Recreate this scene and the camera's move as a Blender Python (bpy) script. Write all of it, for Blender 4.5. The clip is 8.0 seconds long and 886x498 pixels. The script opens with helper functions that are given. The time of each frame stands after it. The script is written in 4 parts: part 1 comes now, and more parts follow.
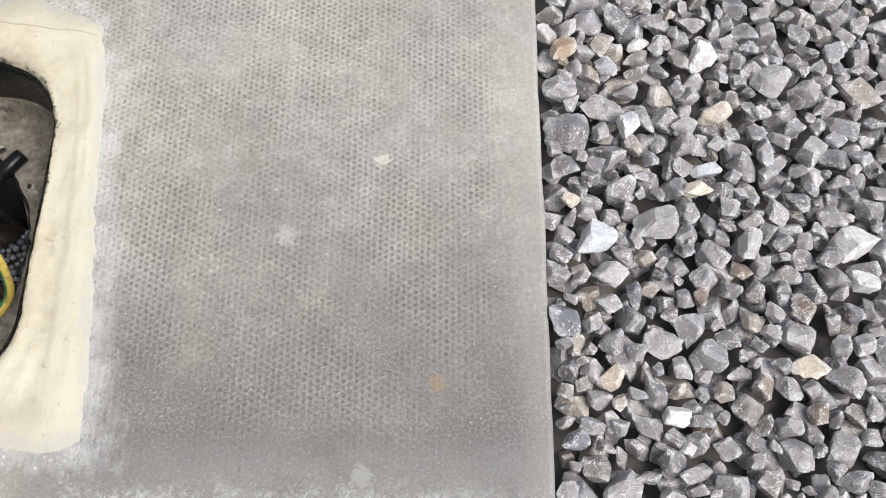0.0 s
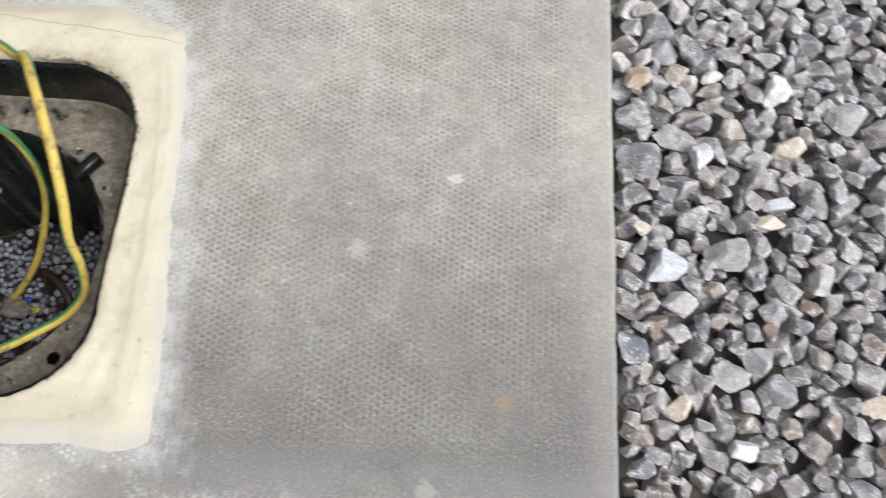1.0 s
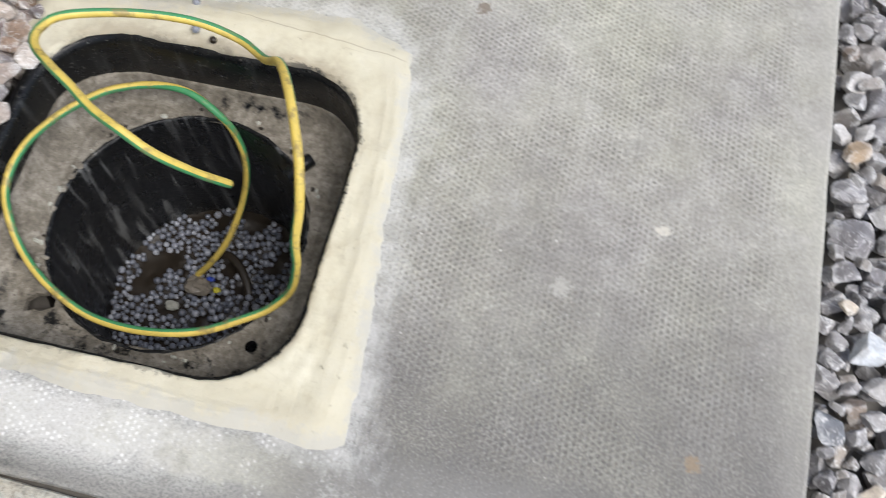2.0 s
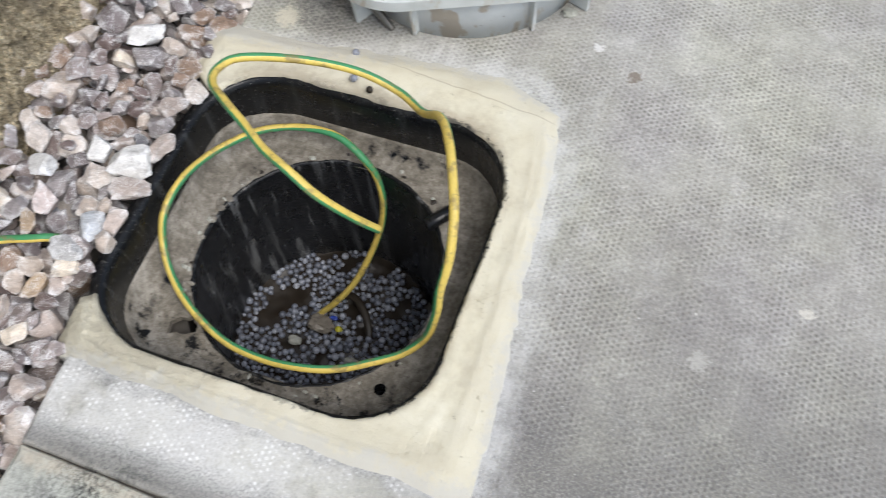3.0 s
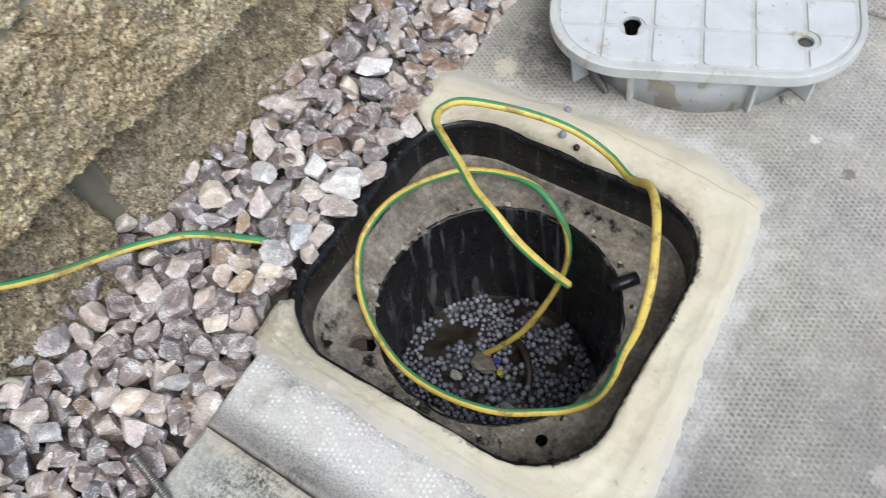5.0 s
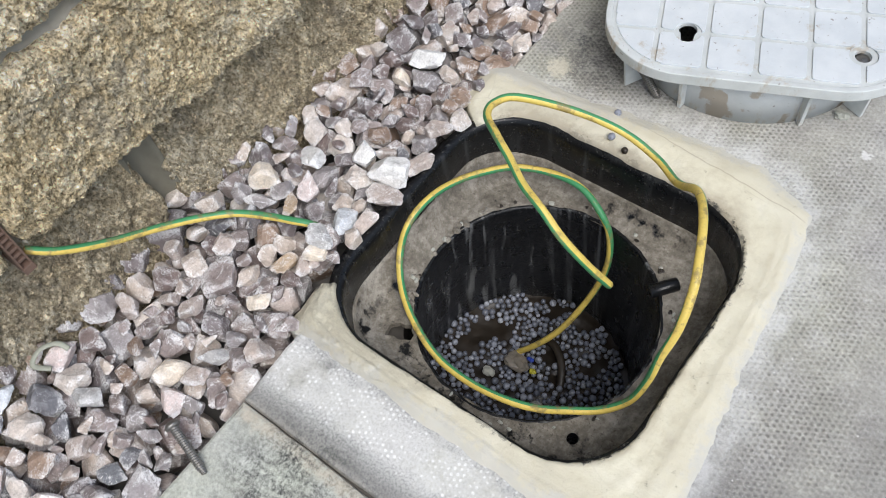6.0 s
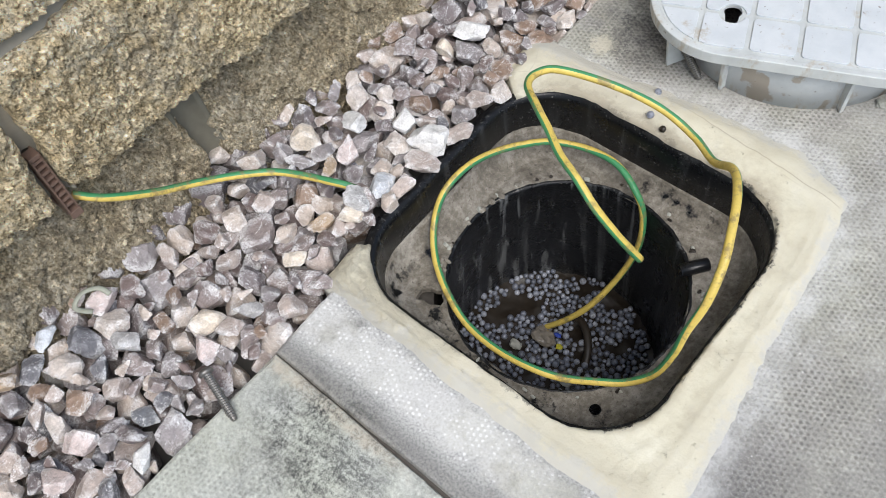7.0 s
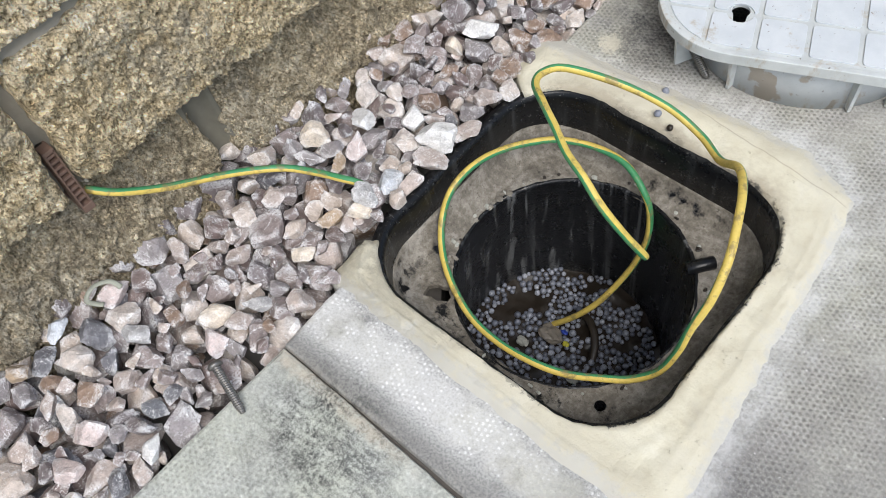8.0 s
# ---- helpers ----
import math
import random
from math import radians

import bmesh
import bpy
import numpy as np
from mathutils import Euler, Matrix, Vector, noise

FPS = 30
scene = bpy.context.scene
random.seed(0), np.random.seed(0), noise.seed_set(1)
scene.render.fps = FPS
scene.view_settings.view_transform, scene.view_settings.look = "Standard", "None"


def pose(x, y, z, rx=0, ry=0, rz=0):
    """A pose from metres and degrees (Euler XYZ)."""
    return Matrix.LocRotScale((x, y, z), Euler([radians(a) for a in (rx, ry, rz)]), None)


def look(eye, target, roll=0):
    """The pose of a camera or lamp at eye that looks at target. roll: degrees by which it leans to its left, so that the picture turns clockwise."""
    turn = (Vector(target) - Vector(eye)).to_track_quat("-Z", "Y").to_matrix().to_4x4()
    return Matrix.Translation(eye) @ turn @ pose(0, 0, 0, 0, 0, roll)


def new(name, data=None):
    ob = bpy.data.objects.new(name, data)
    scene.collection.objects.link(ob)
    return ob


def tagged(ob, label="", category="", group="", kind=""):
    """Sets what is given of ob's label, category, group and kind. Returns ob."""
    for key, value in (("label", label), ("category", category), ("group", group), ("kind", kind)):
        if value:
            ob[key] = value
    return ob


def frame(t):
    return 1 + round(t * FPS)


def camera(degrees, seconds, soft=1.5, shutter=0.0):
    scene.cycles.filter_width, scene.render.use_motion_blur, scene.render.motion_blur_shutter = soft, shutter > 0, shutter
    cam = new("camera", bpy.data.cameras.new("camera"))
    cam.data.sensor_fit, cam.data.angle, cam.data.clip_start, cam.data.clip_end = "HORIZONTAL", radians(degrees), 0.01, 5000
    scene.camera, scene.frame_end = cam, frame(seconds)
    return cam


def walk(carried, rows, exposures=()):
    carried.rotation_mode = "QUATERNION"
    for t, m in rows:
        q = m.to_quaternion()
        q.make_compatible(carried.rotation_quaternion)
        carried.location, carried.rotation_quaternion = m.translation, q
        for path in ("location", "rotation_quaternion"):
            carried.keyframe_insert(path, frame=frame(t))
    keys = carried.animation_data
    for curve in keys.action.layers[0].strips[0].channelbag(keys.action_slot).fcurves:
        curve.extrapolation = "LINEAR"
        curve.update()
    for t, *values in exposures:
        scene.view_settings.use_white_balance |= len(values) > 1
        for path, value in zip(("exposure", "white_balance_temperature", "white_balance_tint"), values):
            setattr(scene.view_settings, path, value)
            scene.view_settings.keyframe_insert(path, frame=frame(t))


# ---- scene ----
cam = camera(52.2, 8.0, soft=0.85, shutter=0.5)
PATH = [
    (0, (-0.078, -0.04, 0.564), (-0.052, 0.743, -1.276), 2.4),
    (0.5, (-0.085, -0.045, 0.563), (-0.066, 0.756, -1.27), 2.9),
    (1, (-0.11, -0.044, 0.566), (-0.138, 0.782, -1.255), 1.8),
    (1.5, (-0.157, -0.046, 0.569), (-0.292, 0.78, -1.247), -0.7),
    (1.7, (-0.174, -0.041, 0.576), (-0.341, 0.761, -1.248), -1.2),
    (2.8, (-0.223, -0.049, 0.594), (-0.609, 0.81, -1.171), -5.8),
    (3, (-0.233, -0.055, 0.596), (-0.652, 0.802, -1.162), -6.6),
    (3.5, (-0.25, -0.063, 0.602), (-0.757, 0.777, -1.141), -9.1),
    (4, (-0.257, -0.063, 0.601), (-0.82, 0.769, -1.128), -10.1),
    (4.5, (-0.259, -0.068, 0.609), (-0.905, 0.759, -1.094), -10.6),
    (5, (-0.262, -0.076, 0.615), (-0.993, 0.722, -1.067), -11.2),
    (5.2, (-0.267, -0.078, 0.623), (-1.021, 0.712, -1.053), -11.1),
    (6.5, (-0.258, -0.099, 0.613), (-1.066, 0.646, -1.058), -10.4),
    (7, (-0.251, -0.107, 0.617), (-1.084, 0.594, -1.061), -10.9),
    (7.5, (-0.244, -0.111, 0.619), (-1.092, 0.584, -1.054), -10.9),
    (8, (-0.245, -0.108, 0.621), (-1.095, 0.574, -1.056), -11.6),
]
walk(cam, [(t, look(eye, target, roll)) for t, eye, target, roll in PATH], exposures=((0.0, 0.42, 6700, 9), (1.5, 0.41, 6560, 9), (3.5, 0.32, 6310, 9), (5.0, 0.31, 6310, 9), (7.0, 0.34, 6320, 9), (8.0, 0.34, 6330, 9)))

# ---- light ----
world = bpy.data.worlds.new("sky")
scene.world = world
world.use_nodes = True
wn = world.node_tree.nodes
sky = wn.new("ShaderNodeTexSky")
sky.sky_type = "NISHITA"
sky.sun_disc = False
sky.sun_elevation, sky.sun_rotation = radians(54), radians(119)
sky.air_density, sky.dust_density, sky.ozone_density = 1.0, 2.0, 1.0
world.node_tree.links.new(sky.outputs[0], wn["Background"].inputs["Color"])
wn["Background"].inputs["Strength"].default_value = 0.12
sun_data = bpy.data.lights.new("sun", "SUN")
sun_data.energy, sun_data.angle, sun_data.color = 2.3, radians(38), (1.0, 0.97, 0.93)
sun = new("sun", sun_data)
sun.matrix_world = look((0.87, -0.484, 1.37), (0, 0, 0))


# ---- node helpers ----
class Nodes:
    def __init__(self, name):
        self.material = bpy.data.materials.new(name)
        self.material.use_nodes = True
        self.tree = self.material.node_tree
        self.bsdf = self.tree.nodes["Principled BSDF"]
        self.geo = self.tree.nodes.new("ShaderNodeNewGeometry")
        self.where = self.geo.outputs["Position"]

    def put(self, node, socket, value):
        if isinstance(value, bpy.types.NodeSocket):
            self.tree.links.new(value, node.inputs[socket])
        else:
            node.inputs[socket].default_value = value

    def set(self, **values):
        for key, value in values.items():
            self.put(self.bsdf, key.replace("_", " "), value)

    def math(self, op, a, b=0.0, clamp=False):
        n = self.tree.nodes.new("ShaderNodeMath")
        n.operation, n.use_clamp = op, clamp
        self.put(n, 0, a)
        self.put(n, 1, b)
        return n.outputs[0]

    def noise(self, scale, detail=4.0, rough=0.55, distort=0.0, vec=None):
        n = self.tree.nodes.new("ShaderNodeTexNoise")
        self.put(n, "Vector", vec or self.where)
        self.put(n, "Scale", scale)
        self.put(n, "Detail", detail)
        self.put(n, "Roughness", rough)
        self.put(n, "Distortion", distort)
        return n.outputs["Fac"]

    def cells(self, scale, feature="F1", vec=None, out="Distance"):
        n = self.tree.nodes.new("ShaderNodeTexVoronoi")
        n.feature = feature
        self.put(n, "Vector", vec or self.where)
        self.put(n, "Scale", scale)
        return n.outputs[out]

    def span(self, value, lo, hi, a=0.0, b=1.0):
        n = self.tree.nodes.new("ShaderNodeMapRange")
        n.interpolation_type = "SMOOTHSTEP"
        self.put(n, 0, value)
        for i, v in enumerate((lo, hi, a, b)):
            self.put(n, i + 1, v)
        return n.outputs[0]

    def ramp(self, value, stops, constant=False):
        n = self.tree.nodes.new("ShaderNodeValToRGB")
        if constant:
            n.color_ramp.interpolation = "CONSTANT"
        e = n.color_ramp.elements
        while len(e) < len(stops):
            e.new(1.0)
        for el, (at, c) in zip(e, stops):
            el.position, el.color = at, (*c, 1)
        self.put(n, 0, value)
        return n.outputs[0]

    def mix(self, fac, a, b, kind="MIX"):
        n = self.tree.nodes.new("ShaderNodeMix")
        n.data_type, n.blend_type = "RGBA", kind
        self.put(n, 0, fac)
        self.put(n, 6, (*a, 1) if isinstance(a, tuple) else a)
        self.put(n, 7, (*b, 1) if isinstance(b, tuple) else b)
        return n.outputs[2]

    def xyz(self):
        n = self.tree.nodes.new("ShaderNodeSeparateXYZ")
        self.put(n, 0, self.where)
        return n.outputs

    def stretch(self, x, y, z):
        n = self.tree.nodes.new("ShaderNodeVectorMath")
        n.operation = "MULTIPLY"
        self.put(n, 0, self.where)
        n.inputs[1].default_value = (x, y, z)
        return n.outputs[0]

    def bump(self, height, strength=0.5, distance=0.001, under=None):
        n = self.tree.nodes.new("ShaderNodeBump")
        self.put(n, "Height", height)
        self.put(n, "Strength", strength)
        self.put(n, "Distance", distance)
        if under:
            self.put(n, "Normal", under)
        return n.outputs[0]


def plain(name, colour, rough=0.6, metal=0.0, grain=0.12, scale=300.0, relief=0.2):
    n = Nodes(name)
    f = n.noise(scale, 5)
    g = n.noise(scale / 9, 3)
    dark = tuple(c * (1 - 2 * grain) for c in colour)
    light = tuple(min(1, c * (1 + grain)) for c in colour)
    n.set(Base_Color=n.mix(n.math("MULTIPLY", n.math("ADD", f, g), 0.5), dark, light), Metallic=metal,
          Roughness=n.span(g, 0.3, 0.7, rough - 0.08, rough + 0.08), Normal=n.bump(f, relief, 0.0006))
    return n.material


# ---- materials ----
def slab_material(name, dirt, depth):
    """Pressed concrete with a close pattern of small dimples, a plain margin, cement wash and stains."""
    n = Nodes(name)
    x, y, z = n.xyz()
    big, mid, fine = n.noise(5.5, 5, 0.65), n.noise(42, 6, 0.7), n.noise(520, 5, 0.7)
    grit = n.noise(1300, 3, 0.7)
    cx, py = 0.0041, 0.0045
    wx = n.math("MULTIPLY", n.math("SUBTRACT", n.noise(190, 2), 0.5), 0.0022)
    u = n.math("DIVIDE", n.math("ADD", x, wx), cx)
    col = n.math("FLOOR", u)
    fx = n.math("MULTIPLY", n.math("SUBTRACT", n.math("FRACT", u), 0.5), cx)
    v = n.math("ADD", n.math("DIVIDE", n.math("SUBTRACT", y, wx), py), n.math("MULTIPLY", n.math("MODULO", n.math("ABSOLUTE", col), 2.0), 0.5))
    fy = n.math("MULTIPLY", n.math("SUBTRACT", n.math("FRACT", v), 0.5), py)
    wob = n.math("MULTIPLY", n.math("SUBTRACT", fine, 0.5), 0.003)
    r = n.math("ADD", n.math("SQRT", n.math("ADD", n.math("MULTIPLY", fx, fx), n.math("MULTIPLY", fy, fy))), wob)
    dot = n.span(r, 0.0006, 0.0018, 1.0, 0.0)
    margin = n.math("MULTIPLY", n.span(x, -0.045, -0.022, 1, 0.12), n.span(n.math("ABSOLUTE", y), 0.03, 0.10, 0.12, 1))
    worn = n.math("MULTIPLY", n.span(n.noise(16, 5, 0.65), 0.36, 0.6, 0.2, 1.0), n.span(n.noise(230, 3, 0.6), 0.3, 0.62, 0.35, 1.0))
    dots = n.math("MULTIPLY", n.math("MULTIPLY", n.math("MULTIPLY", dot, margin), worn), depth)
    tone = n.math("ADD", n.math("ADD", n.math("MULTIPLY", big, 0.42), n.math("MULTIPLY", mid, 0.43)), n.math("MULTIPLY", fine, 0.15))
    base = n.ramp(tone, [(0.33, (0.265, 0.255, 0.226)), (0.45, (0.38, 0.37, 0.336)), (0.54, (0.47, 0.46, 0.424)), (0.66, (0.62, 0.61, 0.575))])
    base = n.mix(1.0, base, n.ramp(n.noise(7, 3, 0.6, vec=n.stretch(1, 0.8, 1)), [(0.38, (0.97, 0.96, 0.99)), (0.62, (1.05, 1.06, 0.98))]), "MULTIPLY")
    base = n.mix(n.math("MULTIPLY", n.span(n.noise(24, 7, 0.75), 0.54, 0.66, 0.0, 0.55), n.span(fine, 0.38, 0.58)), base, (0.62, 0.61, 0.59))
    base = n.mix(n.span(fine, 0.42, 0.66, 0.0, 0.4), base, (0.23, 0.218, 0.2))
    base = n.mix(n.span(grit, 0.62, 0.74, 0.0, 0.5), base, (0.66, 0.65, 0.63))
    flake = n.ramp(n.noise(300, 7, 0.8), [(0.36, (0.62, 0.61, 0.6)), (0.46, (0.93, 0.93, 0.93)), (0.54, (1.06, 1.06, 1.06)), (0.64, (1.42, 1.42, 1.42))])
    base = n.mix(0.75, base, flake, "MULTIPLY")
    base = n.mix(n.math("MULTIPLY", dots, 0.68), base, (0.135, 0.125, 0.11))
    # darker towards y = 0, with a ragged limit
    front_dark = n.span(n.math("ADD", n.math("ABSOLUTE", y), n.math("MULTIPLY", n.math("SUBTRACT", n.noise(9, 7, 0.75), 0.5), 0.34)), 0.03, 0.33, 0.92 if dirt < 0.9 else 0.0, 0.0)
    front_dark = n.math("MULTIPLY", front_dark, n.span(x, -0.40, -0.28))
    if dirt > 0.9:
        base = n.mix(1.0, base, (1.2, 1.27, 1.26), "MULTIPLY")
        base = n.mix(n.span(grit, 0.56, 0.66, 0.0, 0.5), base, (0.72, 0.72, 0.7))
    base = n.mix(n.math("MULTIPLY", front_dark, n.span(fine, 0.3, 0.6, 0.5, 1.0)), base, (0.14, 0.135, 0.133))
    if dirt < 0.9:
        shift = n.math("ADD", y, n.math("MULTIPLY", n.math("SUBTRACT", n.noise(26, 6, 0.75), 0.5), 0.045))
        kerb = n.math("MULTIPLY", n.span(x, -0.33, -0.27), n.span(fine, 0.36, 0.6, 1.0, 0.55))
        base = n.mix(n.math("MULTIPLY", n.math("MULTIPLY", n.span(n.math("ABSOLUTE", n.math("SUBTRACT", shift, 0.062)), 0.004, 0.024, 0.6, 0.0), kerb), n.span(x, -0.10, -0.03, 1.0, 0.5)), base, (0.17, 0.167, 0.163))
        frost = n.math("MULTIPLY", n.span(shift, 0.028, 0.046, 0.8, 0.0), n.span(n.math("ADD", n.math("MULTIPLY", n.noise(210, 6, 0.8), 0.6), n.math("MULTIPLY", mid, 0.4)), 0.46, 0.58))
        base = n.mix(n.math("MULTIPLY", frost, n.span(x, -0.33, -0.27)), base, (0.66, 0.66, 0.65))
    salt = n.math("MULTIPLY", n.span(n.noise(620, 3, 0.6), 0.57, 0.66), n.math("ADD", front_dark, n.span(n.noise(30, 4, 0.7), 0.5, 0.62, 0.0, 0.35)), True)
    base = n.mix(n.math("MULTIPLY", salt, 0.3), base, (0.6, 0.59, 0.58))
    # pale cement wash smeared out from the mortar, and a second smear along the joint
    near = n.math("MAXIMUM", n.math("SUBTRACT", x, n.math("SUBTRACT", -0.293, n.math("MULTIPLY", n.math("SUBTRACT", y, 0.068), 0.1075))), n.math("MAXIMUM", n.math("SUBTRACT", n.math("SUBTRACT", y, n.span(x, -0.56, -0.44, 0.376, 0.400)), n.span(x, -0.385, -0.325, 0.0, -0.016)), n.math("SUBTRACT", 0.07, y)))
    rag = n.math("ADD", near, n.math("MULTIPLY", n.math("SUBTRACT", n.noise(26, 7, 0.75, vec=n.stretch(1, 0.45, 1)), 0.5), 0.10))
    wash = n.math("MULTIPLY", n.span(rag, 0.0, 0.032, 0.8, 0), n.span(n.math("ADD", mid, n.math("MULTIPLY", n.math("SUBTRACT", fine, 0.5), 0.9)), 0.34, 0.6, 0.4, 1.0))
    strip = n.math("MULTIPLY", n.span(n.math("ABSOLUTE", n.math("SUBTRACT", y, 0.042)), 0.012, 0.036, 1, 0), n.math("MULTIPLY", n.span(n.noise(17, 4, 0.7), 0.30, 0.5), n.span(x, -0.32, -0.46, 0.15, 1.0)))
    wash = n.math("MAXIMUM", wash, n.math("MULTIPLY", strip, n.span(fine, 0.35, 0.6, 0.45, 1.0)))
    # darker plain edges of the strip beside the joint, beige silt along the joint itself
    strip_dark = n.math("MULTIPLY", n.span(n.math("ADD", n.math("ABSOLUTE", n.math("SUBTRACT", y, 0.043)), n.math("MULTIPLY", n.math("SUBTRACT", n.noise(60, 6, 0.75), 0.5), 0.04)), 0.010, 0.021), n.math("MULTIPLY", n.span(y, 0.066, 0.074, 1, 0), n.math("MULTIPLY", n.span(y, 0.0, 0.001), n.span(x, -0.26, -0.36))))
    base = n.mix(n.math("MULTIPLY", strip_dark, n.span(fine, 0.36, 0.62, 1.0, 0.45)), base, (0.185, 0.185, 0.182))
    silt = n.math("MULTIPLY", n.span(n.math("ADD", n.math("ABSOLUTE", n.math("ADD", y, 0.004)), n.math("MULTIPLY", n.math("SUBTRACT", n.noise(70, 6, 0.75), 0.5), 0.025)), 0.004, 0.012, 1, 0), n.math("MULTIPLY", n.span(y, -0.0006, 0.0006, 1.0, 0.25), n.math("MULTIPLY", n.span(x, -0.43, -0.50, 0.1, 0.8), n.span(n.noise(95, 5, 0.75), 0.36, 0.56, 0.35, 1.0))))
    base = n.mix(silt, base, (0.53, 0.475, 0.385))
    base = n.mix(n.math("MULTIPLY", wash, 0.8), base, (0.68, 0.68, 0.665))
    raised = n.math("MULTIPLY", n.span(r, 0.0008, 0.0016, 1.0, 0.0), n.math("MULTIPLY", n.span(n.noise(75, 4, 0.7), 0.47, 0.60, 0.0, 0.8), n.math("MULTIPLY", n.span(x, -0.24, -0.34), n.span(n.math("ABSOLUTE", n.math("SUBTRACT", y, 0.044)), 0.014, 0.03, 1.0, 0.15))))
    base = n.mix(n.math("MULTIPLY", raised, n.span(n.math("MAXIMUM", wash, n.span(mid, 0.5, 0.6, 0.0, 0.5)), 0.1, 0.8, 0.0, 1.0)), base, (0.88, 0.88, 0.87))
    specks = n.span(n.noise(240, 2, 0.5), 0.74, 0.79)
    base = n.mix(n.math("MULTIPLY", specks, 0.8), base, (0.74, 0.73, 0.7))
    algae = n.math("MULTIPLY", n.span(n.noise(11, 5, 0.7), 0.62 - 0.2 * dirt, 0.78 - 0.2 * dirt), n.span(n.noise(160, 4, 0.7), 0.36, 0.6))
    base = n.mix(n.math("MULTIPLY", algae, dirt if dirt < 0.9 else 0.42), base, (0.105, 0.107, 0.096))
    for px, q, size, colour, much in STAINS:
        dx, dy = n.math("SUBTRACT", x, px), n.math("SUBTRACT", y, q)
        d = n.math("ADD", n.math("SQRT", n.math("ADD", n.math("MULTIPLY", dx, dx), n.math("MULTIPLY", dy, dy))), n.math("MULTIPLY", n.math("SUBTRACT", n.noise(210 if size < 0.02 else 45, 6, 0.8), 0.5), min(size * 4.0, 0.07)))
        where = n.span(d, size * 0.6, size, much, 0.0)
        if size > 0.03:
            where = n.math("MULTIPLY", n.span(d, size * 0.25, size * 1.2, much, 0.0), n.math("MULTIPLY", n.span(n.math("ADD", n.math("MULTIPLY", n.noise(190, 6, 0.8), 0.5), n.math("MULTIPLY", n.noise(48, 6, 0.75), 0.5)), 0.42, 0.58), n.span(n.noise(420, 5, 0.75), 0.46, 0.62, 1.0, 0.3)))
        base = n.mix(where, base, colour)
    base = n.mix(n.span(x, -0.03, -0.004, 0.0, 0.3), base, (0.47, 0.455, 0.42))
    h = n.math("SUBTRACT", n.math("ADD", n.math("MULTIPLY", fine, 0.6), n.math("MULTIPLY", mid, 0.5)), n.math("MULTIPLY", dots, 0.9))
    n.set(Base_Color=base, Roughness=n.span(mid, 0.3, 0.7, 0.7, 0.92), Normal=n.bump(h, 0.6, 0.001))
    return n.material


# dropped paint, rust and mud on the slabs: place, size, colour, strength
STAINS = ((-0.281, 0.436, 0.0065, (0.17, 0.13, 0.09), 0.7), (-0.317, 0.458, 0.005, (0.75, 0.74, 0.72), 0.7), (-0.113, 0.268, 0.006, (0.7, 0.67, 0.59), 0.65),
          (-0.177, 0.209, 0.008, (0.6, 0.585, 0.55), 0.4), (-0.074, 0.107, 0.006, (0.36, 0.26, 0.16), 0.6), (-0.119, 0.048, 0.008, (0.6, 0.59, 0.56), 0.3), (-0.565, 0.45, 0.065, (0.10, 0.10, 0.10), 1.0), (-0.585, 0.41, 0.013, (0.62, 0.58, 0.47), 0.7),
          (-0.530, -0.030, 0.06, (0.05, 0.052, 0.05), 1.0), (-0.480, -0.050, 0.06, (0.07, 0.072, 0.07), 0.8))


